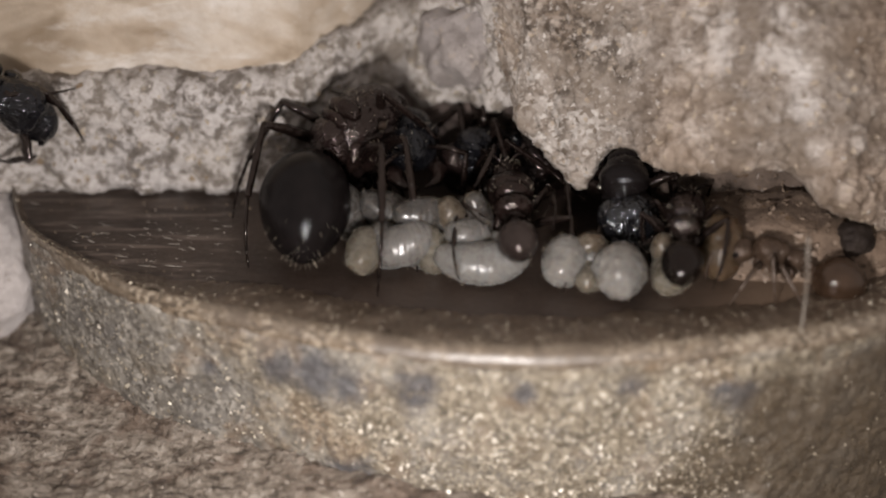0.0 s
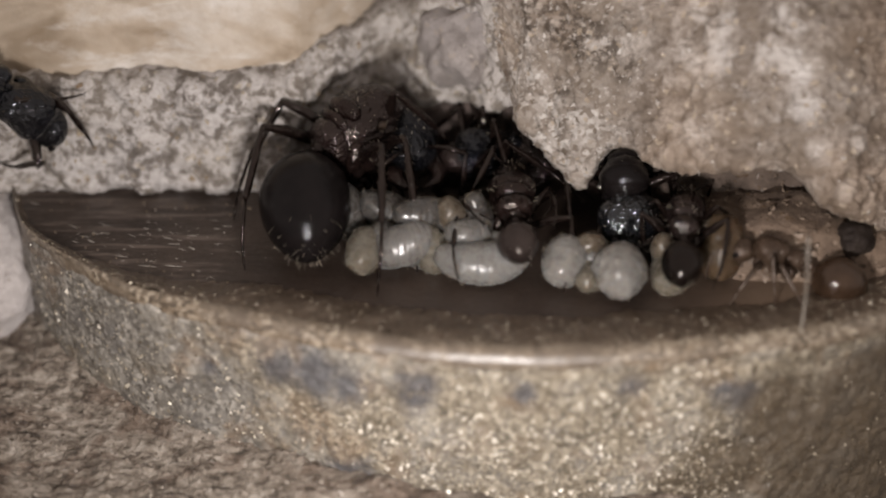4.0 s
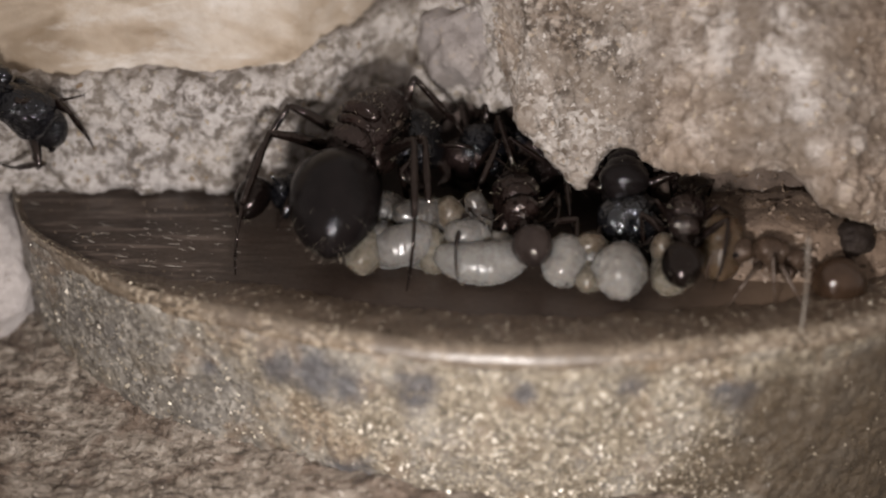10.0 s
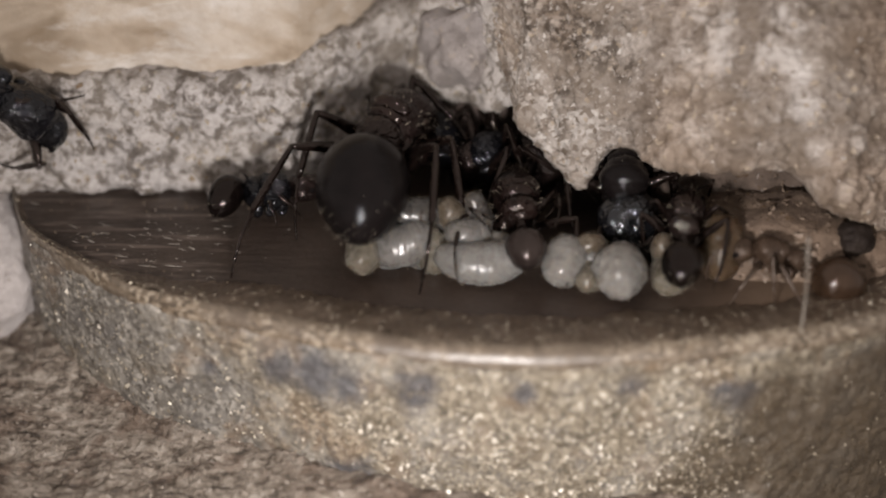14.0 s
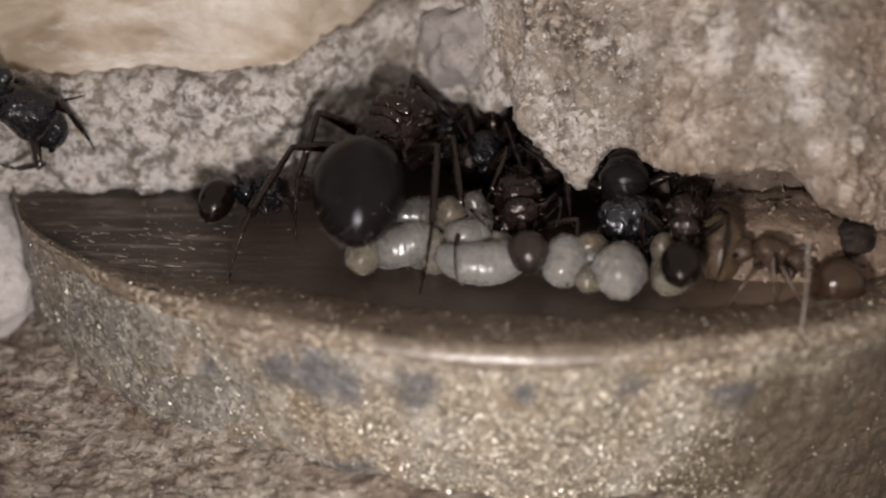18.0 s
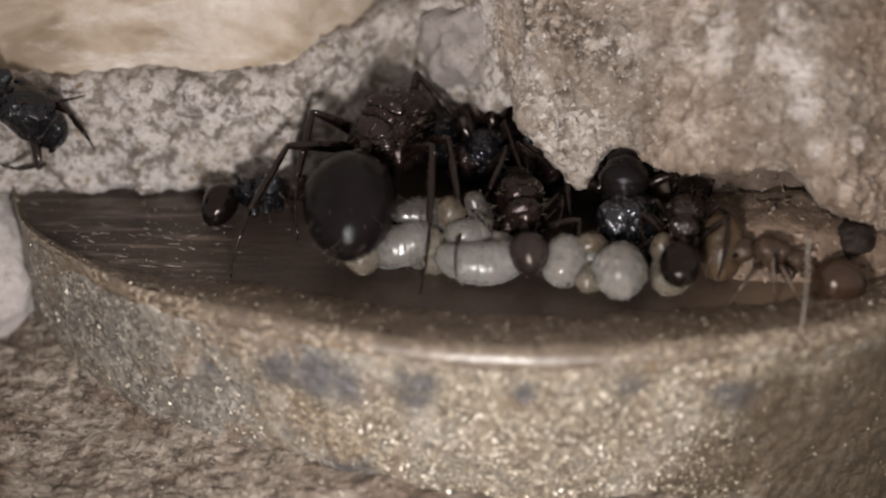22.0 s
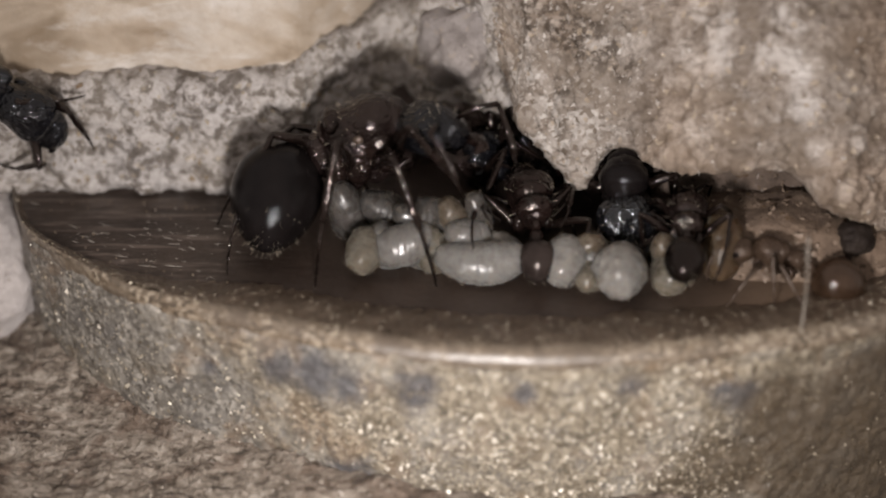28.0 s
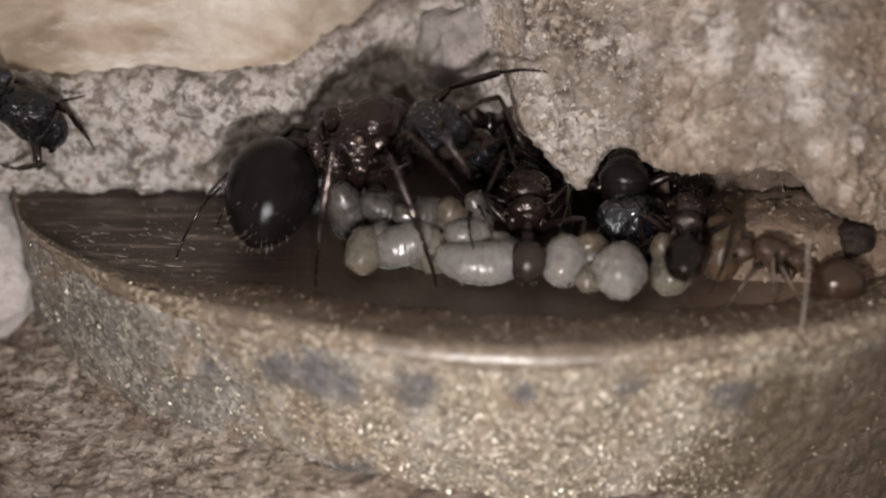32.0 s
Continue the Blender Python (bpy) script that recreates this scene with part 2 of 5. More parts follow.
    nb = bump(nt, fine, 0.06 * MM, 0.8, nb)
    nt.links.new(nb, bsdf.inputs["Normal"])
    return m


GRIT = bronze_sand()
DIRT_WARM = stone("brown_debris", (0.205, 0.148, 0.108), (0.145, 0.101, 0.073), (0.08, 0.054, 0.039), (0.16, 0.11, 0.07), 1.6, 0.45, relief=0.12, soft=0.16)
# brown-black that stands in for the shade of the hollow
HOLLOW_SHADE = stone("hollow_shade", (0.085, 0.061, 0.052), (0.062, 0.043, 0.037), (0.035, 0.024, 0.02), (0.07, 0.048, 0.037), 1.4, 0.46, relief=0.15, soft=0.14)
CLOD_BROWN = stone("clod_brown", (0.095, 0.068, 0.052), (0.068, 0.047, 0.036), (0.038, 0.026, 0.019), (0.08, 0.053, 0.034), 1.8, 0.46, relief=0.15, soft=0.14)


def lip_metal():
    m, nt, bsdf = shader("worn_lip")
    co = nt.nodes.new("ShaderNodeTexCoord").outputs["Object"]
    big = tex(nt, co, 420, 5, 0.65)
    fine = tex(nt, co, 3800, 3, 0.7)
    col = ramp(nt, fine, [(0.3, (0.06, 0.045, 0.032)), (0.72, (0.2, 0.16, 0.118))])
    col = mix(nt, ramp(nt, big, [(0.42, (0, 0, 0)), (0.6, (0.8,) * 3)]), col, (0.075, 0.055, 0.04))
    cell = node(nt, "ShaderNodeTexVoronoi", Scale=5200.0)
    nt.links.new(co, cell.inputs["Vector"])
    pick = nt.nodes.new("ShaderNodeSeparateColor")
    nt.links.new(cell.outputs["Color"], pick.inputs[0])
    sand = ramp(nt, pick.outputs[0], [(0.0, (0.05, 0.036, 0.024)), (0.6, (0.17, 0.13, 0.09)), (1.0, (0.34, 0.29, 0.225))])
    axis = nt.nodes.new("ShaderNodeSeparateXYZ")
    nt.links.new(co, axis.inputs[0])
    away = nt.nodes.new("ShaderNodeMath")
    away.operation = "COMPARE"
    away.inputs[1].default_value, away.inputs[2].default_value = 3.6 * MM, 3.5 * MM
    nt.links.new(axis.outputs[0], away.inputs[0])
    worn = mix(nt, away.outputs[0], ramp(nt, tex(nt, co, 260, 4, 0.65), [(0.42, (0, 0, 0)), (0.54, (0.9,) * 3)]), ramp(nt, tex(nt, co, 260, 4, 0.65), [(0.52, (0, 0, 0)), (0.64, (0.7,) * 3)]))
    col = mix(nt, worn, col, sand)
    nt.links.new(col, bsdf.inputs["Base Color"])
    nt.links.new(ramp(nt, big, [(0.4, (0.36,) * 3), (0.66, (0.52,) * 3)]), bsdf.inputs["Roughness"])
    bsdf.inputs["Specular IOR Level"].default_value = 0.8
    nb = bump(nt, fine, 0.02 * MM, 0.7)
    nt.links.new(bump(nt, big, 0.05 * MM, 0.6, nb), bsdf.inputs["Normal"])
    return m


def bevel_dirt():
    m, nt, bsdf = shader("dark_bevel_dirt")
    co = nt.nodes.new("ShaderNodeTexCoord").outputs["Object"]
    big = tex(nt, co, 500, 5, 0.7)
    fine = tex(nt, co, 3600, 4, 0.75)
    col = ramp(nt, fine, [(0.35, (0.054, 0.038, 0.027)), (0.6, (0.104, 0.075, 0.053)), (0.75, (0.2, 0.152, 0.112))])
    nt.links.new(mix(nt, ramp(nt, big, [(0.4, (0, 0, 0)), (0.6, (0.5,) * 3)]), col, (0.08, 0.058, 0.042)), bsdf.inputs["Base Color"])
    nt.links.new(ramp(nt, big, [(0.4, (0.3,) * 3), (0.6, (0.6,) * 3)]), bsdf.inputs["Roughness"])
    nb = bump(nt, fine, 0.08 * MM, 0.9)
    nt.links.new(bump(nt, big, 0.2 * MM, 0.8, nb), bsdf.inputs["Normal"])
    return m


LIP = lip_metal()
BEVEL = bevel_dirt()


def dark_floor():
    """Dark brown damp floor with long scratches."""
    m, nt, bsdf = shader("dark_floor")
    co = nt.nodes.new("ShaderNodeTexCoord").outputs["Object"]
    mp = node(nt, "ShaderNodeMapping")
    mp.inputs["Scale"].default_value = (0.22, 1.6, 1)
    mp.inputs["Rotation"].default_value = (0, 0, -0.5)
    nt.links.new(co, mp.inputs[0])
    streak = tex(nt, mp.outputs[0], 900, 5, 0.6)
    big = tex(nt, co, 180, 4, 0.6)
    fine = tex(nt, co, 3000, 3, 0.7)
    col = ramp(nt, big, [(0.35, (0.02, 0.0128, 0.0096)), (0.7, (0.042, 0.0285, 0.0215))])
    axis = nt.nodes.new("ShaderNodeSeparateXYZ")
    nt.links.new(co, axis.inputs[0])
    worn = nt.nodes.new("ShaderNodeMapRange")
    worn.inputs[1].default_value, worn.inputs[2].default_value = -5 * MM, -11 * MM
    worn.inputs[3].default_value, worn.inputs[4].default_value = 0.1, 1.0
    nt.links.new(axis.outputs[0], worn.inputs[0])
    s = nt.nodes.new("ShaderNodeMath")
    s.operation = "MULTIPLY"
    nt.links.new(worn.outputs[0], s.inputs[0])
    nt.links.new(streak, s.inputs[1])
    streak = s.outputs[0]
    col = mix(nt, ramp(nt, streak, [(0.5, (0, 0, 0)), (0.62, (0.8,) * 3)]), col, (0.12, 0.092, 0.078))
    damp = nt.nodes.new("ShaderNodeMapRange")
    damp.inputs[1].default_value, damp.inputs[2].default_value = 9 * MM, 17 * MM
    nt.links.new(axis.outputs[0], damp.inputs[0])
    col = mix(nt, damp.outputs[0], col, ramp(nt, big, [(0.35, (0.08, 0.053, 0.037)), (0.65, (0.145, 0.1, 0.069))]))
    nt.links.new(col, bsdf.inputs["Base Color"])
    nt.links.new(ramp(nt, fine, [(0.3, (0.4,) * 3), (0.7, (0.6,) * 3)]), bsdf.inputs["Roughness"])
    nb = bump(nt, streak, 0.14 * MM, 0.8)
    nt.links.new(bump(nt, fine, 0.03 * MM, 0.6, nb), bsdf.inputs["Normal"])
    return m


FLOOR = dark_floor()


def soil():
    m, nt, bsdf = shader("rough_soil")
    co = nt.nodes.new("ShaderNodeTexCoord").outputs["Object"]
    big = tex(nt, co, 150, 4, 0.6)
    flat = node(nt, "ShaderNodeMapping")
    flat.inputs["Scale"].default_value = (0.6, 1.25, 1.6)
    nt.links.new(co, flat.inputs[0])
    midn = tex(nt, flat.outputs[0], 1600, 6, 0.68, 0.3)
    fine = tex(nt, co, 4500, 3, 0.7)
    col = ramp(nt, midn, [(0.38, (0.055, 0.042, 0.032)), (0.47, (0.215, 0.177, 0.141)), (0.64, (0.48, 0.425, 0.367))])
    col = mix(nt, ramp(nt, big, [(0.44, (0, 0, 0)), (0.64, (0.6,) * 3)]), col, ramp(nt, fine, [(0.35, (0.065, 0.048, 0.035)), (0.65, (0.16, 0.123, 0.093))]))
    # red-brown damp patches between pale dry flakes
    patch = tex(nt, flat.outputs[0], 420, 3, 0.6, 0.5)
    col = mix(nt, ramp(nt, patch, [(0.5, (0, 0, 0)), (0.6, (0.75,) * 3)]), col, ramp(nt, midn, [(0.38, (0.045, 0.03, 0.022)), (0.6, (0.17, 0.118, 0.085))]))
    nt.links.new(col, bsdf.inputs["Base Color"])
    nt.links.new(ramp(nt, fine, [(0.4, (0.5,) * 3), (0.65, (0.27,) * 3)]), bsdf.inputs["Roughness"])
    flake = node(nt, "ShaderNodeTexVoronoi", Scale=2400.0)
    mp = node(nt, "ShaderNodeMapping")
    mp.inputs["Scale"].default_value = (0.5, 1.1, 1.8)
    nt.links.new(co, mp.inputs[0])
    nt.links.new(mp.outputs[0], flake.inputs["Vector"])
    pick = nt.nodes.new("ShaderNodeSeparateColor")
    nt.links.new(flake.outputs["Color"], pick.inputs[0])
    nb = bump(nt, pick.outputs[0], 0.16 * MM, 0.9)
    nb = bump(nt, midn, 0.5 * MM, 1.0, nb)
    nt.links.new(bump(nt, fine, 0.07 * MM, 0.8, nb), bsdf.inputs["Normal"])
    return m


SOIL = soil()


def cuticle(name, a, b, rough, relief=0.012, shine=0.5, scale=2600, tint=(1.0, 0.87, 0.81, 1)):
    """Insect shell: near-black to brown, glossy, finely pitted."""
    m, nt, bsdf = shader(name)
    co = nt.nodes.new("ShaderNodeTexCoord").outputs["Object"]
    n1 = tex(nt, co, 700, 3, 0.6)
    n2 = tex(nt, co, scale * 3, 3, 0.7)
    nt.links.new(ramp(nt, n1, [(0.35, a), (0.7, b)]), bsdf.inputs["Base Color"])
    nt.links.new(ramp(nt, n2, [(0.3, (rough,) * 3), (0.8, (rough + 0.07,) * 3)]), bsdf.inputs["Roughness"])
    nb = bump(nt, n2, relief * MM, 0.8)
    nt.links.new(bump(nt, tex(nt, co, 2200, 2, 0.5), relief * 1.6 * MM, 0.8, nb) if relief > 0.02 else nb, bsdf.inputs["Normal"])
    bsdf.inputs["Specular Tint"].default_value = tint
    bsdf.inputs["Specular IOR Level"].default_value = shine
    return m


def pitted(name, a, b, rough, depth, tint=(1.0, 0.86, 0.8, 1), shine=0.34):
    """Shell with fine pits and wrinkles that glint one by one."""
    m, nt, bsdf = shader(name)
    co = nt.nodes.new("ShaderNodeTexCoord").outputs["Object"]
    nt.links.new(ramp(nt, tex(nt, co, 900, 3, 0.6), [(0.35, a), (0.7, b)]), bsdf.inputs["Base Color"])
    mp = node(nt, "ShaderNodeMapping")
    mp.inputs["Scale"].default_value = (1.0, 0.55, 1.0)
    nt.links.new(co, mp.inputs[0])
    nb = bump(nt, tex(nt, mp.outputs[0], 5600, 1.2, 0.5), depth * 0.5 * MM, 1.0)
    nb = bump(nt, tex(nt, mp.outputs[0], 2000, 2, 0.5, 0.8), depth * 1.7 * MM, 0.8, nb)
    nt.links.new(nb, bsdf.inputs["Normal"])
    nt.links.new(ramp(nt, tex(nt, co, 2500, 2, 0.5), [(0.35, (rough - 0.05,) * 3), (0.7, (rough + 0.06,) * 3)]), bsdf.inputs["Roughness"])
    bsdf.inputs["Specular IOR Level"].default_value = shine
    bsdf.inputs["Specular Tint"].default_value = tint
    return m


BLACK = cuticle("glossy_black_shell", (0.0042, 0.0034, 0.0034), (0.0072, 0.0057, 0.0056), 0.07, 0.02, shine=0.125, tint=(0.94, 0.96, 1.0, 1))
DULL = pitted("pitted_black_shell", (0.006, 0.0039, 0.0036), (0.0125, 0.008, 0.0073), 0.12, 0.16, shine=0.42)
BLUE = pitted("blue_black_pitted_shell", (0.0026, 0.0026, 0.0032), (0.006, 0.0062, 0.0078), 0.12, 0.2, (0.93, 0.95, 1.0, 1), 0.4)
RIDGED = pitted("ridged_blue_black_shell", (0.003, 0.003, 0.0036), (0.0068, 0.007, 0.0086), 0.15, 0.24, (0.9, 0.95, 1.0, 1), 0.7)
BROWN = pitted("red_brown_shell", (0.005, 0.0031, 0.0027), (0.0115, 0.0066, 0.0056), 0.16, 0.1)
LEG = pitted("dark_brown_leg_shell", (0.0035, 0.0023, 0.002), (0.0085, 0.0053, 0.0044), 0.11, 0.09, shine=0.42)
AMBER = cuticle("amber_shell", (0.022, 0.0128, 0.0078), (0.04, 0.0235, 0.0145), 0.045, 0.02)
TAWNY = cuticle("tawny_shell", (0.026, 0.0165, 0.011), (0.055, 0.036, 0.025), 0.25, 0.06, shine=0.35)
SMOKE = cuticle("smoky_grey_brown_shell", (0.014, 0.0104, 0.0094), (0.026, 0.0195, 0.0175), 0.09, 0.02, shine=0.3)
UMBER = cuticle("dark_umber_shell", (0.0018, 0.0012, 0.0011), (0.0042, 0.0028, 0.0025), 0.07, 0.012, shine=0.3)
PALE_LEG = cuticle("pale_leg_shell", (0.032, 0.022, 0.016), (0.07, 0.05, 0.037), 0.35, 0.03)
LEG_HAIR = cuticle("brown_leg_hair", (0.05, 0.039, 0.029), (0.11, 0.09, 0.068), 0.22, 0.0, shine=0.6)
BRISTLE = cuticle("golden_bristle", (0.24, 0.205, 0.155), (0.42, 0.365, 0.29), 0.22, 0.0, shine=0.8)
LUMP_BLACK = cuticle("dull_black_lump", (0.012, 0.009, 0.008), (0.03, 0.023, 0.019), 0.6, 0.05, shine=0.15)
BRONZE_CRUMB = cuticle("bronze_crumb", (0.045, 0.034, 0.025), (0.13, 0.1, 0.07), 0.45, 0.0)
QUARTZ = cuticle("clear_quartz", (0.22, 0.19, 0.15), (0.4, 0.36, 0.3), 0.1, 0.0)
SLIVER = cuticle("dusty_sliver", (0.2, 0.18, 0.16), (0.36, 0.335, 0.305), 0.35, 0.0)
FIBRE = cuticle("pale_fibre", (0.15, 0.132, 0.112), (0.26, 0.235, 0.205), 0.5, 0.0)


def grub_skin(name, a, b, shine=0.42):
    m, nt, bsdf = shader(name)
    co = nt.nodes.new("ShaderNodeTexCoord").outputs["Object"]
    n1 = tex(nt, co, 600, 3, 0.6)
    n2 = tex(nt, co, 3000, 3, 0.6)
    nt.links.new(ramp(nt, n1, [(0.35, a), (0.7, b)]), bsdf.inputs["Base Color"])
    nb = bump(nt, n2, 0.03 * MM, 0.6)
    nt.links.new(bump(nt, tex(nt, co, 1300, 2, 0.5, 0.6), 0.05 * MM, 0.7, nb), bsdf.inputs["Normal"])
    nt.links.new(ramp(nt, n2, [(0.35, (0.17,) * 3), (0.65, (0.42,) * 3)]), bsdf.inputs["Roughness"])
    bsdf.inputs["Specular IOR Level"].default_value = shine
    bsdf.inputs["Subsurface Weight"].default_value = 1.0
    bsdf.inputs["Subsurface Radius"].default_value = (1.0, 0.82, 0.66)
    bsdf.inputs["Subsurface Scale"].default_value = 1.3 * MM
    return m


AMBER_SOFT = grub_skin("amber_pupa_skin", (0.045, 0.029, 0.0165), (0.072, 0.047, 0.028), 0.15)
GRUB = grub_skin("white_grub_skin", (0.138, 0.131, 0.122), (0.188, 0.18, 0.169))
GRUB_PALE = grub_skin("blue_white_grub_skin", (0.122, 0.117, 0.11), (0.166, 0.161, 0.153))
GRUB_GREY = grub_skin("grey_white_grub_skin", (0.1, 0.094, 0.088), (0.138, 0.131, 0.124))
GRUB_YELLOW = grub_skin("cream_grub_skin", (0.088, 0.078, 0.062), (0.124, 0.11, 0.088))
# grub skin with the shade between ants and heap put into its colour
GRUB_SHADED = grub_skin("shaded_grub_skin", (0.04, 0.036, 0.033), (0.06, 0.054, 0.049))
GRUB_TAN = grub_skin("tan_grub_skin", (0.062, 0.049, 0.035), (0.092, 0.075, 0.056))


# ---- building helpers (millimetres in, metres out) ----
def finish(name, bm, material, parent=None, label="", smooth=True, second=None):
    me = bpy.data.meshes.new(name)
    bmesh.ops.recalc_face_normals(bm, faces=bm.faces)
    bmesh.ops.scale(bm, vec=(MM, MM, MM), verts=bm.verts)
    bm.to_mesh(me)
    bm.free()
    me.materials.append(material)
    if second:
        me.materials.append(second)
    me.polygons.foreach_set("use_smooth", [smooth] * len(me.polygons))
    ob = new(name, me)
    if parent:
        ob.parent = parent
    if label:
        ob["label"] = label
    return ob


def part(name, bm, material, parent, label="", second=None):
    return finish(name, bm, material, parent, label, second=second)


def setae(bm, spots, length, radius, rnd):
    """Fine stiff hairs, in the part's second material: spots are (root, direction)."""
    first = len(bm.faces)
    for p, d in spots:
        ln = length * rnd.uniform(0.55, 1.25)
        lean = Vector((rnd.uniform(-0.2, 0.2), rnd.uniform(-0.2, 0.2), rnd.uniform(-0.2, 0.2)))
        d = (d + lean).normalized()
        tube(bm, [p - d * 0.04, p + d * 0.55 * ln, p + (d + 0.35 * lean).normalized() * ln], [radius, 0.8 * radius, 0.25 * radius], 4)
    bm.faces.ensure_lookup_table()
    for f in bm.faces[first:]:
        f.material_index = 1


def at(x, y, z, rx=0, ry=0, rz=0):
    return pose(x * MM, y * MM, z * MM, rx, ry, rz)


def tube(bm, pts, radii, n=10, flat=1.0):
    """A closed tube through pts; radii per point; flat squeezes it along its second axis."""
    pts = [Vector(p) for p in pts]
    rings = []
    side = None
    for i, p in enumerate(pts):
        d = (pts[min(i + 1, len(pts) - 1)] - pts[max(i - 1, 0)]).normalized()
        if side is None:
            side = d.cross(Vector((0, 0, 1)))
            if side.length < 0.01:
                side = d.cross(Vector((0, 1, 0)))
        side = (side - d * side.dot(d)).normalized()
        other = d.cross(side)
        rings.append([bm.verts.new(p + radii[i] * (math.cos(a) * side + flat * math.sin(a) * other)) for a in (2 * math.pi * k / n for k in range(n))])
    for r0, r1 in zip(rings, rings[1:]):
        for k in range(n):
            bm.faces.new((r0[k], r0[(k + 1) % n], r1[(k + 1) % n], r1[k]))
    bm.faces.new(rings[0])
    bm.faces.new(list(reversed(rings[-1])))
    return bm


def pod(bm, y0, y1, width, height, shape, n=24, m=22, lift=None):
    """A rounded body along y from y0 to y1: shape(s) gives its relative radius, lift(s) the rise of its centre line."""
    rings = []
    for j in range(m + 1):
        s = 0.5 - 0.5 * math.cos(math.pi * j / m)
        r = max(shape(s), 0.004)
        c = lift(s) if lift else 0.0
        rings.append([bm.verts.new((r * width / 2 * math.cos(a), y0 + (y1 - y0) * s, c + r * height / 2 * math.sin(a))) for a in (2 * math.pi * k / n for k in range(n))])
    for r0, r1 in zip(rings, rings[1:]):
        for k in range(n):
            bm.faces.new((r0[k], r0[(k + 1) % n], r1[(k + 1) % n], r1[k]))
    bm.faces.new(rings[0])
    bm.faces.new(list(reversed(rings[-1])))
    return bm


def oval(s):
    return math.sqrt(max(0.0, 1 - (2 * s - 1) ** 2))


def grid_mesh(name, P, closed_v, material, parent=None, amp=((0.0, 1.0),), caps=True, hard=None):
    """A skin over the (nu, nv, 3) array P in mm, roughened along its normals by (height, size) octaves."""
    nu, nv = P.shape[:2]
    idx = np.arange(nu * nv).reshape(nu, nv)
    nxt = np.roll(idx, -1, axis=1) if closed_v else idx[:, 1:]
    cur = idx if closed_v else idx[:, :-1]
    quads = np.stack([cur[:-1], cur[1:], nxt[1:], nxt[:-1]], axis=-1).reshape(-1, 4)
    faces = quads.tolist()
    if closed_v and caps:
        faces += [idx[0].tolist(), idx[-1][::-1].tolist()]
    me = bpy.data.meshes.new(name)
    me.from_pydata((P.reshape(-1, 3) * MM).tolist(), [], faces)
    me.update()
    nor = np.empty(nu * nv * 3)
    me.vertices.foreach_get("normal", nor)
    nor = nor.reshape(-1, 3)
    co = P.reshape(-1, 3).copy()
    d = np.zeros(len(co))
    for h, size in amp:
        if h > 0:
            d += h * np.array([noise.noise(Vector(p) / size) for p in co])
        elif h < 0:
            d += h * np.array([1 - abs(noise.noise(Vector(p) / size)) * 2 for p in co])
    if hard is not None:
        d *= hard.reshape(-1)
    co += nor * d[:, None]
    me.vertices.foreach_set("co", (co * MM).reshape(-1))
    me.materials.append(material)
    me.polygons.foreach_set("use_smooth", [True] * len(me.polygons))
    me.update()
    ob = new(name, me)
    if parent:
        ob.parent = parent
    return ob


def scatter(name, ob, inside, count, size, material, label, seed, flat=0.5, spin=1.0):
    """Angular grains stuck over a rough surface: `inside` says, for vertex places in mm, where they lie; one mesh of kind stuff."""
    rnd = np.random.default_rng(seed)
    me = ob.data
    co, nor = np.empty(len(me.vertices) * 3), np.empty(len(me.vertices) * 3)
    me.vertices.foreach_get("co", co)
    me.vertices.foreach_get("normal", nor)
    co, nor = co.reshape(-1, 3) / MM, nor.reshape(-1, 3)
    weight = np.clip(inside(co), 0, None)
    # even out the density of the mesh by jittering picks along the surface
    pick = rnd.choice(len(co), count, p=weight / weight.sum())
    p, n = co[pick], nor[pick]
    a = np.cross(n, rnd.normal(size=(count, 3)))
    a /= np.linalg.norm(a, axis=1)[:, None] + 1e-9
    b = np.cross(n, a)
    p = p + a * rnd.uniform(-0.12, 0.12, (count, 1)) + b * rnd.uniform(-0.12, 0.12, (count, 1))
    tilt = n + spin * rnd.normal(size=(count, 3)) * 0.5
    tilt /= np.linalg.norm(tilt, axis=1)[:, None]
    a = np.cross(tilt, a)
    a /= np.linalg.norm(a, axis=1)[:, None] + 1e-9
    b = np.cross(tilt, a)
    r = (size[0] + (size[1] - size[0]) * rnd.random(count) ** 2.2)[:, None]
    verts = []
    for k in range(4):
        ang = math.pi / 2 * k + rnd.uniform(-0.5, 0.5, (count, 1))
        verts.append(p + r * rnd.uniform(0.6, 1.25, (count, 1)) * (np.cos(ang) * a + np.sin(ang) * b))
    verts.append(p + r * flat * rnd.uniform(0.5, 1.2, (count, 1)) * tilt + r * 0.3 * a)
    verts.append(p - r * flat * tilt)
    V = np.stack(verts, axis=1).reshape(-1, 3) * MM
    F = np.array([(0, 1, 4), (1, 2, 4), (2, 3, 4), (3, 0, 4), (1, 0, 5), (2, 1, 5), (3, 2, 5), (0, 3, 5)])
    F = (F[None] + 6 * np.arange(count)[:, None, None]).reshape(-1, 3)
    out = bpy.data.meshes.new(name)
    out.from_pydata(V.tolist(), [], F.tolist())
    out.materials.append(material)
    grit = new(name, out)
    grit.parent = ob
    return tagged(grit, label, kind="stuff")


def band(v, lo, hi, soft):
    """1 between lo and hi, fading to 0 over soft on both sides."""
    return np.clip((v - lo) / soft + 1, 0, 1) * np.clip((hi - v) / soft + 1, 0, 1)


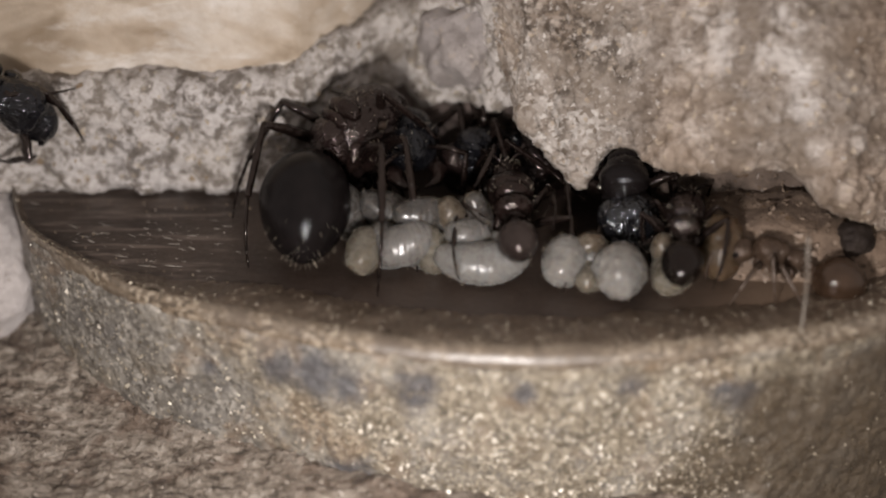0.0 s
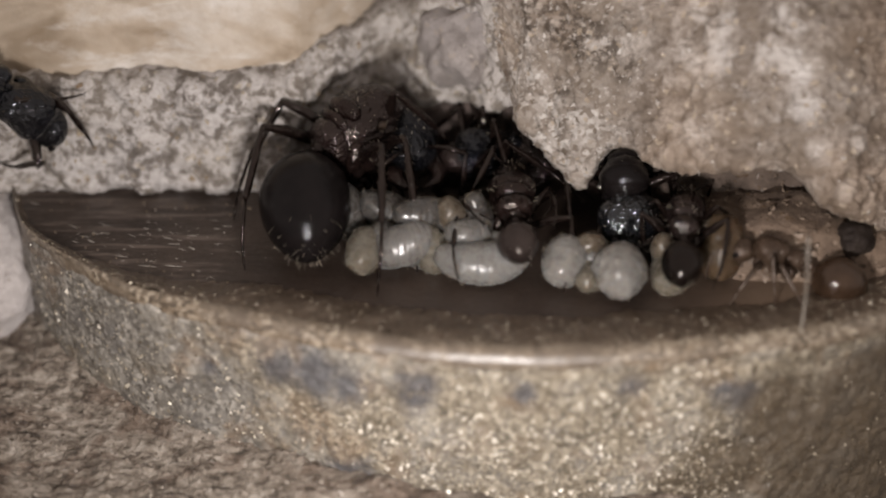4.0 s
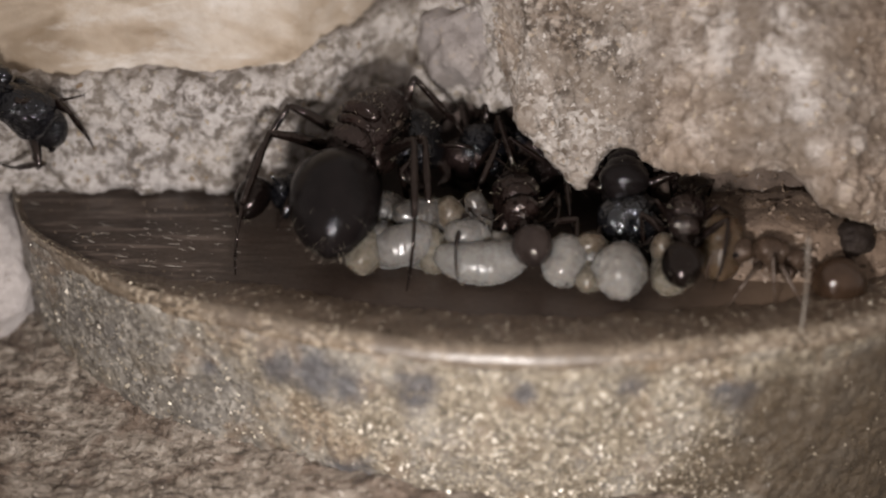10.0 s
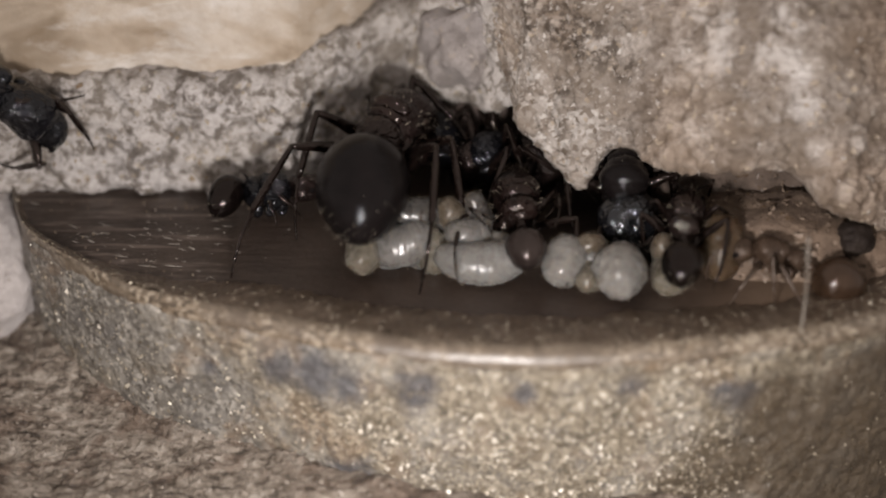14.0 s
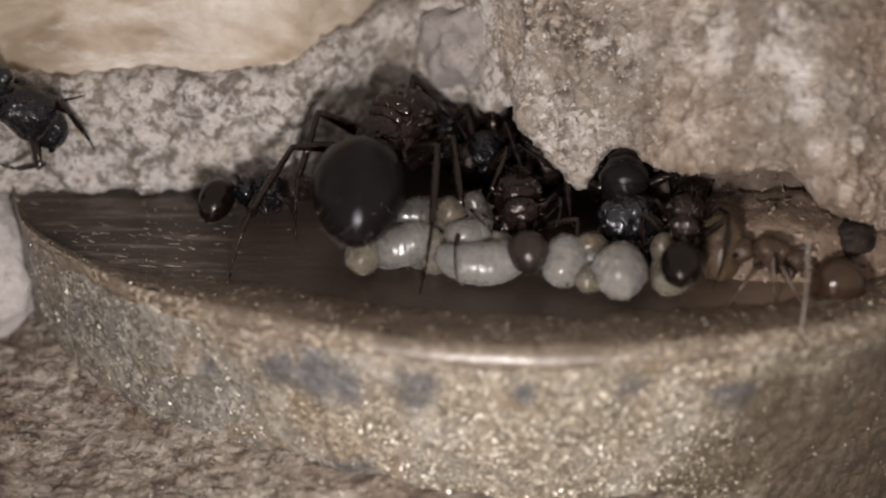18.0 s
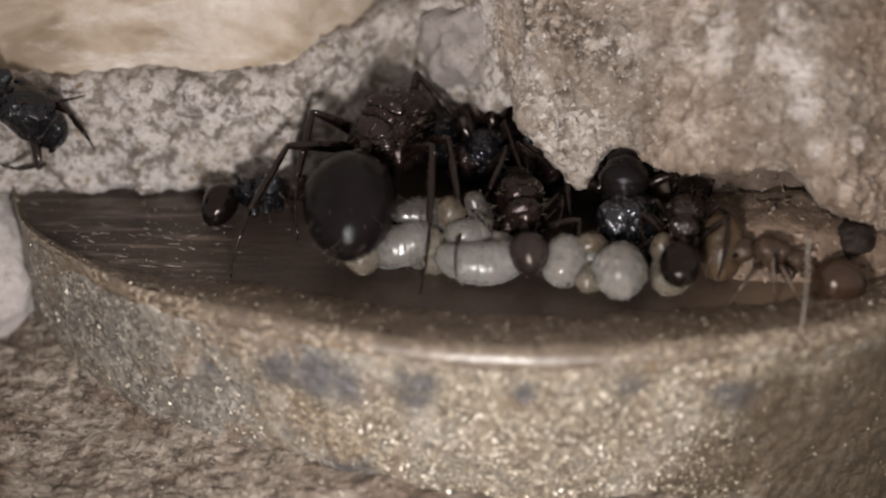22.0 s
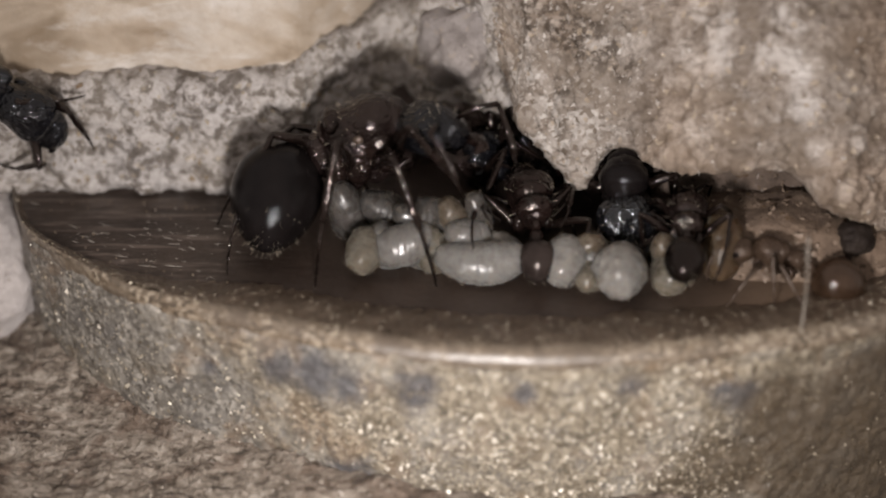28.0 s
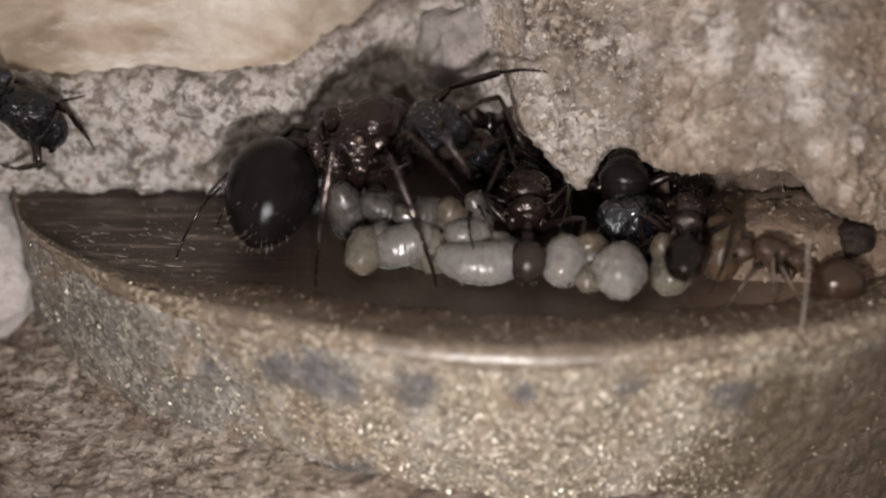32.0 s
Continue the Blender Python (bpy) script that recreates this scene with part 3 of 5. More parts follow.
# ---- ground ----
def make_ground():
    fx = np.concatenate([np.linspace(-900, -40, 24)[:-1], np.linspace(-40, -26, 20)[:-1], np.linspace(-26, 2, 230), np.linspace(2, 40, 24)[1:], np.linspace(40, 900, 24)[1:]])
    fy = np.concatenate([np.linspace(-900, -30, 24)[:-1], np.linspace(-30, -14, 24)[:-1], np.linspace(-14, 8, 180), np.linspace(8, 40, 20)[1:], np.linspace(40, 900, 24)[1:]])
    X, Y = np.meshgrid(fx, fy, indexing="ij")
    Z = -8.9 + 1.3 * np.exp(-((X + 21) / 6.0) ** 2 - ((Y - 1) / 6.0) ** 2) - 5.5 / (1 + np.exp(-(X - 15) / 1.6))
    away = np.maximum(0, np.hypot(X - 5, Y - 27.2) - 36.2)
    Z = Z + np.interp(X, [-6, 0], [1.5, 0.7]) * np.exp(-away / 1.5) * (Y < 6)
    near = np.exp(-np.maximum(0, np.hypot(X + 12, Y + 3) - 20) / 6)
    ground = tagged(grid_mesh("ground", np.stack([X, Y, Z], -1), False, SOIL, amp=((0.4, 3.5), (0.2, 1.1), (0.15, 0.5), (0.16, 0.22)), hard=near), "rough crumbly brown soil round the dish", "ground", kind="structure")
    scatter("soil_crust", ground, lambda c: band(c[:, 0], -25, -3, 1.5) * band(c[:, 1], -13, 3, 1) * (np.hypot(c[:, 0] - 5, c[:, 1] - 27.2) > 36), 1500, (0.05, 0.22), CRUMB, "flat angular crumbs of dry soil", 3, 0.4)
    return ground


make_ground()


# ---- the shallow dish ----
def dish_outline(inset):
    """The dish in plan: a round front, straight flanks running back."""
    r = 36.0 - inset
    cx, cy = 5.0, 27.2
    a0, a1 = math.radians(224.5), math.radians(316)
    pts = []
    for k in range(421):
        a = a0 + (a1 - a0) * k / 420
        q = r + float(np.interp(math.degrees(a), [224.5, 229, 238, 245, 250, 258, 268, 276, 282, 293, 316], [0.3, 0.5, 0.6, 0.15, 0.0, 0.05, 0.08, 0.0, 0.08, 0.6, 0.9]))
        pts.append((cx + q * math.cos(a), cy + q * math.sin(a)))
    lx, ly = pts[0]
    rx, ry = pts[-1]
    left = [(lx - 0.34 * d - 0.5 * (1 - math.exp(-d)), ly + d) for d in (24, 18, 12, 8, 5, 3, 2, 1.4, 0.9, 0.5, 0.2)]
    right = [(rx + 0.34 * d, ry + d) for d in (0.5, 1.5, 4, 10, 24)]
    back = [(lx + (rx - lx) * k / 8, ly + 24 - inset) for k in range(9, -1, -1)][1:-1]
    return left + pts + right + back


def make_dish():
    root = new("dish")
    rows = [(0.05, z) for z in np.linspace(-14.6, -1.0, 84)] + [(0.06, -0.85), (0.08, -0.72), (0.12, -0.6), (0.18, -0.5)]
    P = np.array([[(*p, z) for p in dish_outline(i)] for i, z in rows])
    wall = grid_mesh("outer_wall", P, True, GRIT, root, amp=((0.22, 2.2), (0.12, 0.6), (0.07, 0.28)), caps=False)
    wall["label"] = "gritty bronze outer wall with blue-grey stains"
    clear = lambda c: np.min([np.clip(np.linalg.norm(c - np.array(q[:3]), axis=1) / q[3] - 0.6, 0.04, 1) for q in STAINS], axis=0) * (1 - 0.85 * band(c[:, 0], 15, 99, 1.5))
    scatter("grit", wall, lambda c: clear(c) * band(c[:, 2], -11, -0.9, 0.1) * (c[:, 1] < 4) * (0.25 + band(c[:, 0], -4, 12, 5)), 10000, (0.03, 0.13), SPARK, "dull bronze sand grains", 11, 0.55)
    scatter("glitter", wall, lambda c: clear(c) * band(c[:, 2], -11, -0.9, 0.1) * (c[:, 1] < 4) * (0.07 + band(c[:, 0], -1, 10, 4)), 2200, (0.04, 0.18), GLASSY, "glassy sand grains that glint", 13, 0.7, 1.4)
    rows = [(0.08, -0.8)] + [(0.02 + 0.68 * (1 - math.cos(q)), -0.64 + 0.68 * math.sin(q)) for q in np.linspace(0, math.pi / 2, 12)]
    rows += [(0.9, 0.03), (1.2, 0.01), (1.6, -0.04), (2.0, -0.11), (2.5, -0.22), (3.0, -0.35), (3.6, -0.52), (4.2, -0.68)]
    P = np.array([[(*p, z) for p in dish_outline(i)] for i, z in rows])
    # rim and inner slope narrow towards the pointed end
    narrow = np.interp(P[1:, :, :1], [-20, -16, -8], [0.1, 0.3, 1.0])
    P[1:, :, :2] = P[0][None, :, :2] + (P[1:, :, :2] - P[0][None, :, :2]) * narrow
    lip = grid_mesh("rim", P[:14], True, LIP, root, amp=((0.09, 2.4), (0.02, 0.5)), caps=False)
    lip["label"] = "worn shiny rim"
    bevel = grid_mesh("inner_bevel", P[13:], True, BEVEL, root, amp=((0.1, 1.3), (0.09, 0.35)), caps=False)
    bevel["label"] = "dark crumbly inner slope of the rim"
    scatter("sand", bevel, lambda c: (c[:, 1] < 6) * (0.15 + band(c[:, 2], -0.3, 0.2, 0.2)), 1500, (0.03, 0.1), SPARK, "fine brown sand along the rim", 12, 0.5)
    outline = dish_outline(0.3)
    bm = bmesh.new()
    bm.faces.new([bm.verts.new((x, y, -0.6)) for x, y in outline])
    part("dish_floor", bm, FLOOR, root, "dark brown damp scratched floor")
    bm = bmesh.new()
    bm.faces.new([bm.verts.new((x, y, -14.6)) for x, y in dish_outline(0.05)])
    part("underside", bm, GRIT, root)
    return tagged(root, "round shallow dish of bronze-coloured grit on the soil", "dish")


make_dish()


# ---- plaster and rock round the hollow ----
def lerp(x, xs, ys):
    return np.interp(x, xs, ys)


def block(name, x0, x1, nx, front, zlow, ztop, lean, back, material, amp, nface=110, lip=0.9):
    """A rough block: its face at y = front(x), from zlow(x) up to ztop(x), leaning back, with a rounded lower edge."""
    xs = np.linspace(x0, x1, nx)
    loops = []
    for x in xs:
        f, lo, hi = front(x), zlow(x), ztop(x)
        under = [(back, lo + 0.9), (f + 6, lo + 0.9), (f + 3, lo + 0.75), (f + 2, lo + 0.55)]
        edge = [(f + lip * (1 - math.sin(a)) + 0.3, lo + lip * 0.9 * (1 - math.cos(a))) for a in np.linspace(0.0, math.pi / 2, 12)]
        z1 = lo + lip * 0.9
        face = [(f + 0.3 + lean * (z - z1), z) for z in np.linspace(z1, hi, nface)[1:]]
        yt = face[-1][0]
        top = [(yt + 0.18, hi + 0.28), (yt + 0.5, hi + 0.5), (yt + 1.0, hi + 0.6), (yt + 2.5, hi + 0.6), (back, hi + 0.6)]
        loops.append([(x, y, z) for y, z in under + edge + face + top])
    return grid_mesh(name, np.array(loops), True, material, amp=amp)


def make_rocks():
    wall = block("plaster_wall", -36, 4.6, 330,
                 lambda x: 5.9 + 4.3 * math.exp(-((x + 2.5) / 4.2) ** 2) + 0.25 * math.sin(x * 1.7),
                 lambda x: lerp(x, [-36, -2.4, -1.2, 0.0, 1.4, 2.6, 4.6], [-0.62, -0.62, 2.2, 3.3, 3.5, 3.7, 4.4]),
                 lambda x: lerp(x, [-36, -20, -15.4, -11, -8.2, -6.6, -4.8, -3, -1.8, -0.7, 0.5, 3], [5.4, 5.3, 5.2, 5.2, 5.5, 6.1, 6.5, 7.1, 7.7, 8.5, 10.6, 12.6]),
                 0.12, 14, PLASTER, ((0.5, 2.6), (0.32, 0.9), (0.16, 0.35)))
    scatter("amber_grit", wall, lambda c: (c[:, 1] < 11) * band(c[:, 0], -23, 3, 1) * band(c[:, 2], 0.2, 9, 0.5), 160, (0.04, 0.26), AMBER_GRAIN, "glinting amber grains set in the plaster", 21, 0.5)
    scatter("rubble", wall, lambda c: (c[:, 1] < 11) * band(c[:, 0], -23, 3, 1) * band(c[:, 2], -0.4, 9, 0.5), 900, (0.03, 0.12), CHIP, "small pale chips in the plaster", 22, 0.35, 0.6)
    tagged(wall, "pale grey speckled plaster wall standing on the dish floor", "plaster block")
    rock = block("rock", 2.6, 36, 300,
                 lambda x: lerp(x, [9.0, 14.0, 22.0, 36.0], [2.6, -0.8, -1.2, -2.0]) + 5.0 * max(0.0, (4.4 - x) / 1.8) ** 2 + 0.2 * math.sin(x * 0.9),
                 lambda x: lerp(x, [2.6, 3.2, 4.0, 5.3, 6.3, 6.9, 7.6, 8.4, 9.6, 10.9, 11.9, 13.3, 14.7, 16.4, 17.8, 19.3, 20.5, 21.4, 24, 36], [6.9, 6.0, 4.6, 3.4, 2.3, 1.8, 2.75, 3.3, 3.3, 3.5, 3.65, 4.1, 4.5, 4.1, 3.4, 2.15, 1.25, 0.8, 0.3, 0.3]),
                 lambda x: 15.5, 0.33, 18, ROCK, ((0.6, 3.4), (0.22, 1.0), (0.2, 0.42), (0.13, 0.24)), nface=170)
    scatter("rubble", rock, lambda c: band(c[:, 0], 3.6, 8.5, 1.6) * band(c[:, 2], 2, 12, 1) * (c[:, 1] < 8) + 0.12 * band(c[:, 0], 3.6, 22, 1) * (c[:, 1] < 8) * (c[:, 2] < 14), 1300, (0.05, 0.2), CHIP, "crunchy pale flakes of broken rock", 31, 0.28, 1.3)
    tagged(rock, "pale beige rough rock overhanging the ants", "rock")
    slab = block("slab", -36, 8, 120, lambda x: lerp(x, [-36, -12, -8, -5, -3.6, -2.4, 8], [7.0, 7.0, 7.9, 10.0, 11.2, 16, 16]), lambda x: -0.62, lambda x: 18.0, 0.16, 24, SLAB, ((0.45, 4.5), (0.12, 1.3), (0.04, 0.5)), nface=100)
    tagged(slab, "ochre stone slab behind the plaster wall", "stone slab")
    bm = bmesh.new()
    pod(bm, -2.6, 2.6, 6.2, 5.4, lambda s: oval(s) ** 0.8, 60, 44)
    for v in bm.verts:
        v.co += v.co.normalized() * (0.8 * noise.noise(v.co / 1.5) + 0.25 * noise.noise(v.co / 0.6) + 0.08 * noise.noise(v.co / 0.25))
    lump = finish("plaster_lump", bm, MAUVE)
    lump.matrix_world = at(2.0, 10.3, 6.6, 20, 0, 10)
    scatter("rubble", lump, lambda c: 1.0 + 0 * c[:, 0], 160, (0.03, 0.14), CHIP, "small chips stuck in the lump", 41, 0.35, 0.6)
    tagged(lump, "smooth mauve-grey plaster lump stuck to the wall", "plaster lump")
    bm = bmesh.new()
    pod(bm, -4, 4, 8.5, 8.6, lambda s: oval(s) ** 0.7, 60, 50)
    for v in bm.verts:
        v.co += v.co.normalized() * (0.8 * noise.noise(v.co / 3) + 0.25 * noise.noise(v.co / 0.9) + 0.1 * noise.noise(v.co / 0.35))
    st = finish("pebble", bm, WHITE)
    st.matrix_world = at(-25.6, 5.6, -4.25, 0, 0, 20)
    scatter("rubble", st, lambda c: 1.0 + 0 * c[:, 0], 300, (0.03, 0.12), CHIP, "fine pale chips on the pebble", 42, 0.3, 0.6)
    tagged(st, "pale grey-white pebble lying beside the dish", "pebble")


make_rocks()


# ---- brood ----
def larva(length, radius, bend, material, label, m, segments=9, name="larva", nubs=0, ridge=0.014):
    """A legless grub: a curved, ringed body with a small head."""
    pts, radii = [], []
    n = segments * 7
    for i in range(n + 1):
        s = i / n
        a = (s - 0.5) * bend
        R = length / bend if abs(bend) > 0.01 else 1e6
        p = (R * math.sin(a), R * (1 - math.cos(a)), 0) if abs(bend) > 0.01 else ((s - 0.5) * length, 0, 0)
        env = max(0.03, oval(s) ** 0.66) * (0.74 + 0.26 * s)
        ring = 1 - ridge * abs(math.cos(math.pi * s * segments)) ** 3
        pts.append(p)
        radii.append(radius * env * ring)
    bm = bmesh.new()
    tube(bm, pts, radii, 40)
    seed = Vector((length * 7.1, radius * 13.3, bend * 5.7))
    for v in bm.verts:
        d = v.co.normalized()
        v.co += d * radius * (0.1 * noise.noise(v.co / (1.1 * radius) + seed) + 0.05 * noise.noise(v.co / (0.42 * radius) + seed) + nubs * max(0, noise.noise(v.co / (0.33 * radius) + seed) - 0.12))
    bm.verts.ensure_lookup_table()
    bm.normal_update()
    rnd = random.Random(int(length * 100 + radius * 10))
    picks = [bm.verts[rnd.randrange(len(bm.verts))] for _ in range(70)]
    ob = finish(name, bm.copy(), material)
    hair = bmesh.new()
    for v in picks:
        d = (v.normal + Vector((rnd.uniform(-0.4, 0.4), rnd.uniform(-0.4, 0.4), rnd.uniform(-0.4, 0.4)))).normalized()
        tube(hair, [v.co - d * 0.02, v.co + d * rnd.uniform(0.1, 0.2)], [0.009, 0.003], 4)
    bm.free()
    tagged(part("hairs", hair, BRISTLE, ob, "short pale hairs"), kind="stuff")
    ob.matrix_world = m
    return tagged(ob, label, "ant larva", "brood under the ants")


def make_brood():
    larva(2.7, 1.12, 0.5, GRUB_YELLOW, "plump cream-white larva lying on the dish floor", at(-3.73, -1.20, 0.59, 0, -8, 80), 9)
    larva(3.3, 1.25, 0.5, GRUB_GREY, "blue-grey ringed larva lying across the heap", at(-1.91, -0.90, 0.85, 0, -6, 14), 11, ridge=0.016)
    larva(2.7, 1.08, 0.4, GRUB_YELLOW, "cream larva leaning on its neighbours", at(-0.55, -0.70, 0.47, 0, 70, 20), 9)
    larva(4.5, 1.2, 1.3, GRUB_PALE, "curled white ringed larva lying on its side", at(1.78, -2.03, 0.44, 25, 0, 0), 11)
    larva(2.4, 0.95, 0.4, GRUB, "small white larva seen end-on", at(3.01, -0.40, 0.16, 0, 50, 30), 8)
    larva(2.7, 1.3, 0.4, GRUB, "plump white larva seen end-on", at(5.82, -1.96, 0.46, 0, -8, 78), 8)
    larva(3, 1.4, 0.3, GRUB, "round white larva with small nubs", at(8.26, -3.26, 0.73, 0, 10, 82), 7, nubs=0.13)
    larva(2.6, 1.2, 0.4, GRUB_YELLOW, "cream larva beneath a worker", at(10.89, -2.30, 0.07, 0, 0, 80), 8)
    larva(2.7, 0.95, 0.5, GRUB_SHADED, "grey larva on top of the heap with shade painted in", at(-1.15, 0.30, 1.85, 0, 12, 20), 9)
    larva(1.9, 0.85, 0.3, GRUB_TAN, "small tan larva among the heap", at(0.44, 0.30, 1.79, 0, 60, 0), 8)
    larva(2.5, 0.75, 0.3, GRUB_SHADED, "grey larva upright behind the heap with shade painted in", at(1.71, 0.40, 1.73, 0, 78, 20), 8)
    larva(1.9, 0.8, 0.3, GRUB_YELLOW, "little cream larva wedged between others", at(7.01, -2.77, 0.16, 0, 10, 60), 7, nubs=0.08)
    larva(3.2, 1.2, 0.4, GRUB_SHADED, "grey larva at the back of the heap with shade painted in", at(-4.74, 1.60, 1.28, 0, 70, 30), 8)
    larva(3.0, 1.1, 0.4, GRUB_SHADED, "grey larva buried deep in the heap with shade painted in", at(-2.91, 1.60, 1.28, 0, 30, 10), 8)
    larva(2.6, 1.0, 0.4, GRUB_GREY, "grey-white larva filling a gap in the heap", at(-2.81, -0.40, 0.41, 0, 65, 30), 9)
    larva(2.4, 1.0, 0.3, GRUB_GREY, "pale grey larva tucked behind a cream one", at(-1.27, -0.30, 0.35, 0, 60, 10), 9)
    larva(2.6, 0.95, 0.4, GRUB_SHADED, "larva under a worker's body with shade painted in", at(-0.39, 0.60, 0.97, 0, 10, 5), 8)
    larva(2.2, 0.95, 0.4, GRUB_GREY, "grey-white larva between two round ones", at(7.28, -1.60, 0.14, 0, 60, 40), 8)
    larva(2.4, 0.95, 0.4, GRUB_GREY, "grey-white larva wedged in the middle of the heap", at(-2.67, 0.30, 0.28, 0, 60, 40), 8)
    larva(2.3, 0.9, 0.4, GRUB_YELLOW, "cream larva half hidden behind a curled one", at(-0.33, -0.30, 0.39, 0, 40, 70), 8)
    larva(2.3, 0.95, 0.4, GRUB_GREY, "dull grey larva behind a curled white one", at(1.20, -0.60, 1.18, 0, 20, 20), 8)
    larva(2.3, 0.9, 0.4, GRUB_TAN, "tan larva pressed between white ones", at(7.12, -1.20, 0.76, 0, 50, 70), 8)
    larva(2.2, 0.85, 0.4, GRUB_TAN, "dull tan larva between two workers", at(10.71, -1.60, 0.81, 0, 60, 30), 8)


make_brood()


# ---- ants ----
def facing(origin, forward, up):
    """A pose whose y points forward and z leans up."""
    y = Vector(forward).normalized()
    x = y.cross(Vector(up)).normalized()
    z = x.cross(y)
    m = Matrix((x, y, z)).transposed().to_4x4()
    m.translation = Vector(origin)
    return m


class Ant:
    pass


def make_ant(name, label, size, shell, thorax_shell, head_shell, leg_shell, queen=False, head_scale=1.0, bristles=14, shape=(6.5, 4.9, 4.7), bulk=1.0, taper=0.2, limb=0.8):
    """size scales a body whose thorax is about 4.5 long; the root sits in the middle of the thorax."""
    k = size
    a = Ant()
    a.size, a.limb = k, limb
    a.root = new(name)
    tagged(a.root, label, "ant", "ants in the nest")
    # thorax
    big = 1.18 if queen else 1.0

    def plate(nm, bm, material, lab=""):
        bmesh.ops.scale(bm, vec=(big, big, big), verts=bm.verts)
        return part(nm, bm, material, a.root, lab)

    tl, tw, th = (4.4, 2.7, 3.1) if queen else (4.6, 2.4 * bulk, 2.6 * bulk)
    bm = bmesh.new()
    if queen:
        prof = lambda s: oval(s) ** 0.7 * (0.72 + 0.34 * math.sin(math.pi * min(1, s * 1.15)))
    else:
        prof = lambda s: oval(s) ** 0.6 * (0.62 + 0.38 * s + 0.12 * math.cos(s * 9))
    pod(bm, -tl / 2 * k, tl / 2 * k, tw * k, th * k, prof, 28, 26, lambda s: 0.18 * k * math.sin(math.pi * s))
    for v in bm.verts:
        v.co += v.co.normalized() * (0.07 * k * noise.noise(v.co / (0.5 * k)))
    plate("thorax", bm, thorax_shell)
    if queen:
        for nm, mat_, y, z, l, w, h, lab in (
                ("scutum", thorax_shell, 0.7, 0.85, 2.5, 2.8, 2.1, ""), ("scutellum", BROWN, -0.8, 1.4, 0.9, 1.9, 1.1, "raised shiny back plate"),
                ("metanotum", BROWN, -1.4, 1.05, 0.5, 1.7, 1.0, ""), ("propodeum", thorax_shell, -1.75, 0.1, 1.3, 2.3, 2.3, ""), ("pronotum", thorax_shell, 1.75, 0.3, 1.1, 2.4, 2.2, ""),
                ("breast_plate", thorax_shell, 0.4, -1.0, 2.4, 2.2, 1.6, "")):
            bm = bmesh.new()
            pod(bm, -l / 2, l / 2, w, h, lambda s: oval(s) ** 0.8, 22, 16)
            for v in bm.verts:
                v.co += v.co.normalized() * (0.07 * noise.noise(v.co * 2.6) + 0.04 * noise.noise(v.co * 7))
            bmesh.ops.translate(bm, verts=bm.verts, vec=(0, y, z))
            plate(nm, bm, mat_, lab)
        for s in (-1, 1):
            for y, z, l, h, t in ((0.75, -0.2, 1.5, 2.0, 15), (-0.45, -0.35, 1.2, 1.9, -10), (-1.3, -0.3, 0.8, 1.5, -20)):
                bm = bmesh.new()
                pod(bm, -l / 2, l / 2, 0.7, h, lambda s: oval(s) ** 0.7, 18, 14)
                bmesh.ops.rotate(bm, verts=bm.verts, matrix=Matrix.Rotation(math.radians(t), 3, "X"))
                bmesh.ops.translate(bm, verts=bm.verts, vec=(s * 1.12, y, z))
                plate("side_plate", bm, BROWN, "red-brown side plate")
            bm = bmesh.new()
            pod(bm, -0.25, 0.25, 0.3, 0.4, oval, 12, 8)
            bmesh.ops.translate(bm, verts=bm.verts, vec=(s * 1.28, 0.15, 0.75))
            plate("wing_scar", bm, PALE_LEG, "pale stub of a shed wing")
    if not queen:
        for nm, y, z, l, w, h in (("pronotum", 1.15, 0.42, 1.9, 2.35, 1.75), ("mesonotum", -0.05, 0.62, 1.35, 1.75, 1.35), ("propodeum", -1.35, 0.35, 1.6, 1.85, 1.55)):
            bm = bmesh.new()
            pod(bm, -l / 2 * k, l / 2 * k, w * bulk * k, h * bulk * k, lambda s: oval(s) ** 0.75, 24, 18)
            for v in bm.verts:
                v.co += v.co.normalized() * k * (0.05 * noise.noise(v.co / k * 2.6) + 0.025 * noise.noise(v.co / k * 6.5))
            bmesh.ops.translate(bm, verts=bm.verts, vec=(0, y * k, z * bulk * k))
            plate(nm, bm, thorax_shell)
        for s in (-1, 1):
            bm = bmesh.new()
            tube(bm, [(s * 0.45 * k, -1.7 * k, 0.9 * bulk * k), (s * 0.52 * k, -2.05 * k, 1.2 * bulk * k), (s * 0.55 * k, -2.25 * k, 1.3 * bulk * k)], [0.16 * k, 0.1 * k, 0.03 * k], 8)
            plate("spine", bm, thorax_shell, "short blunt spine")
    for s in (-1, 1):
        for y in (0.28, 0.02, -0.24):
            bm = bmesh.new()
            pod(bm, -0.55 * k, 0.55 * k, 0.85 * k * tw / 3, 1.5 * k * th / 3.2, lambda q: oval(q) ** 0.8, 16, 12)
            bmesh.ops.translate(bm, verts=bm.verts, vec=(s * tw * 0.28 * k, y * tl * k, -0.3 * th * k))
            plate("coxa", bm, thorax_shell)
    # fine pale hairs on the back and flanks
    rnd = random.Random(7 + int(size * 100))
    bm = bmesh.new()
    for i in range(130 if queen else 22):
        u, w = rnd.uniform(-0.85, 0.85), rnd.uniform(-0.6, math.pi + 0.6)
        r = math.sqrt(1 - u * u)
        n = Vector((r * math.cos(w), 0.5 * u, r * math.sin(w) + 0.1)).normalized()
        p = Vector((0.52 * tw * r * math.cos(w), 0.47 * tl * u, 0.5 * th * r * math.sin(w) + 0.2)) * k * (1.16 if queen else 1.0)
        ln = rnd.uniform(0.25, 0.45) * (1.0 if queen else 0.45)
        q = p + n * ln + Vector((0, -0.12 * ln, 0))
        f = 1.0 if queen else 0.6
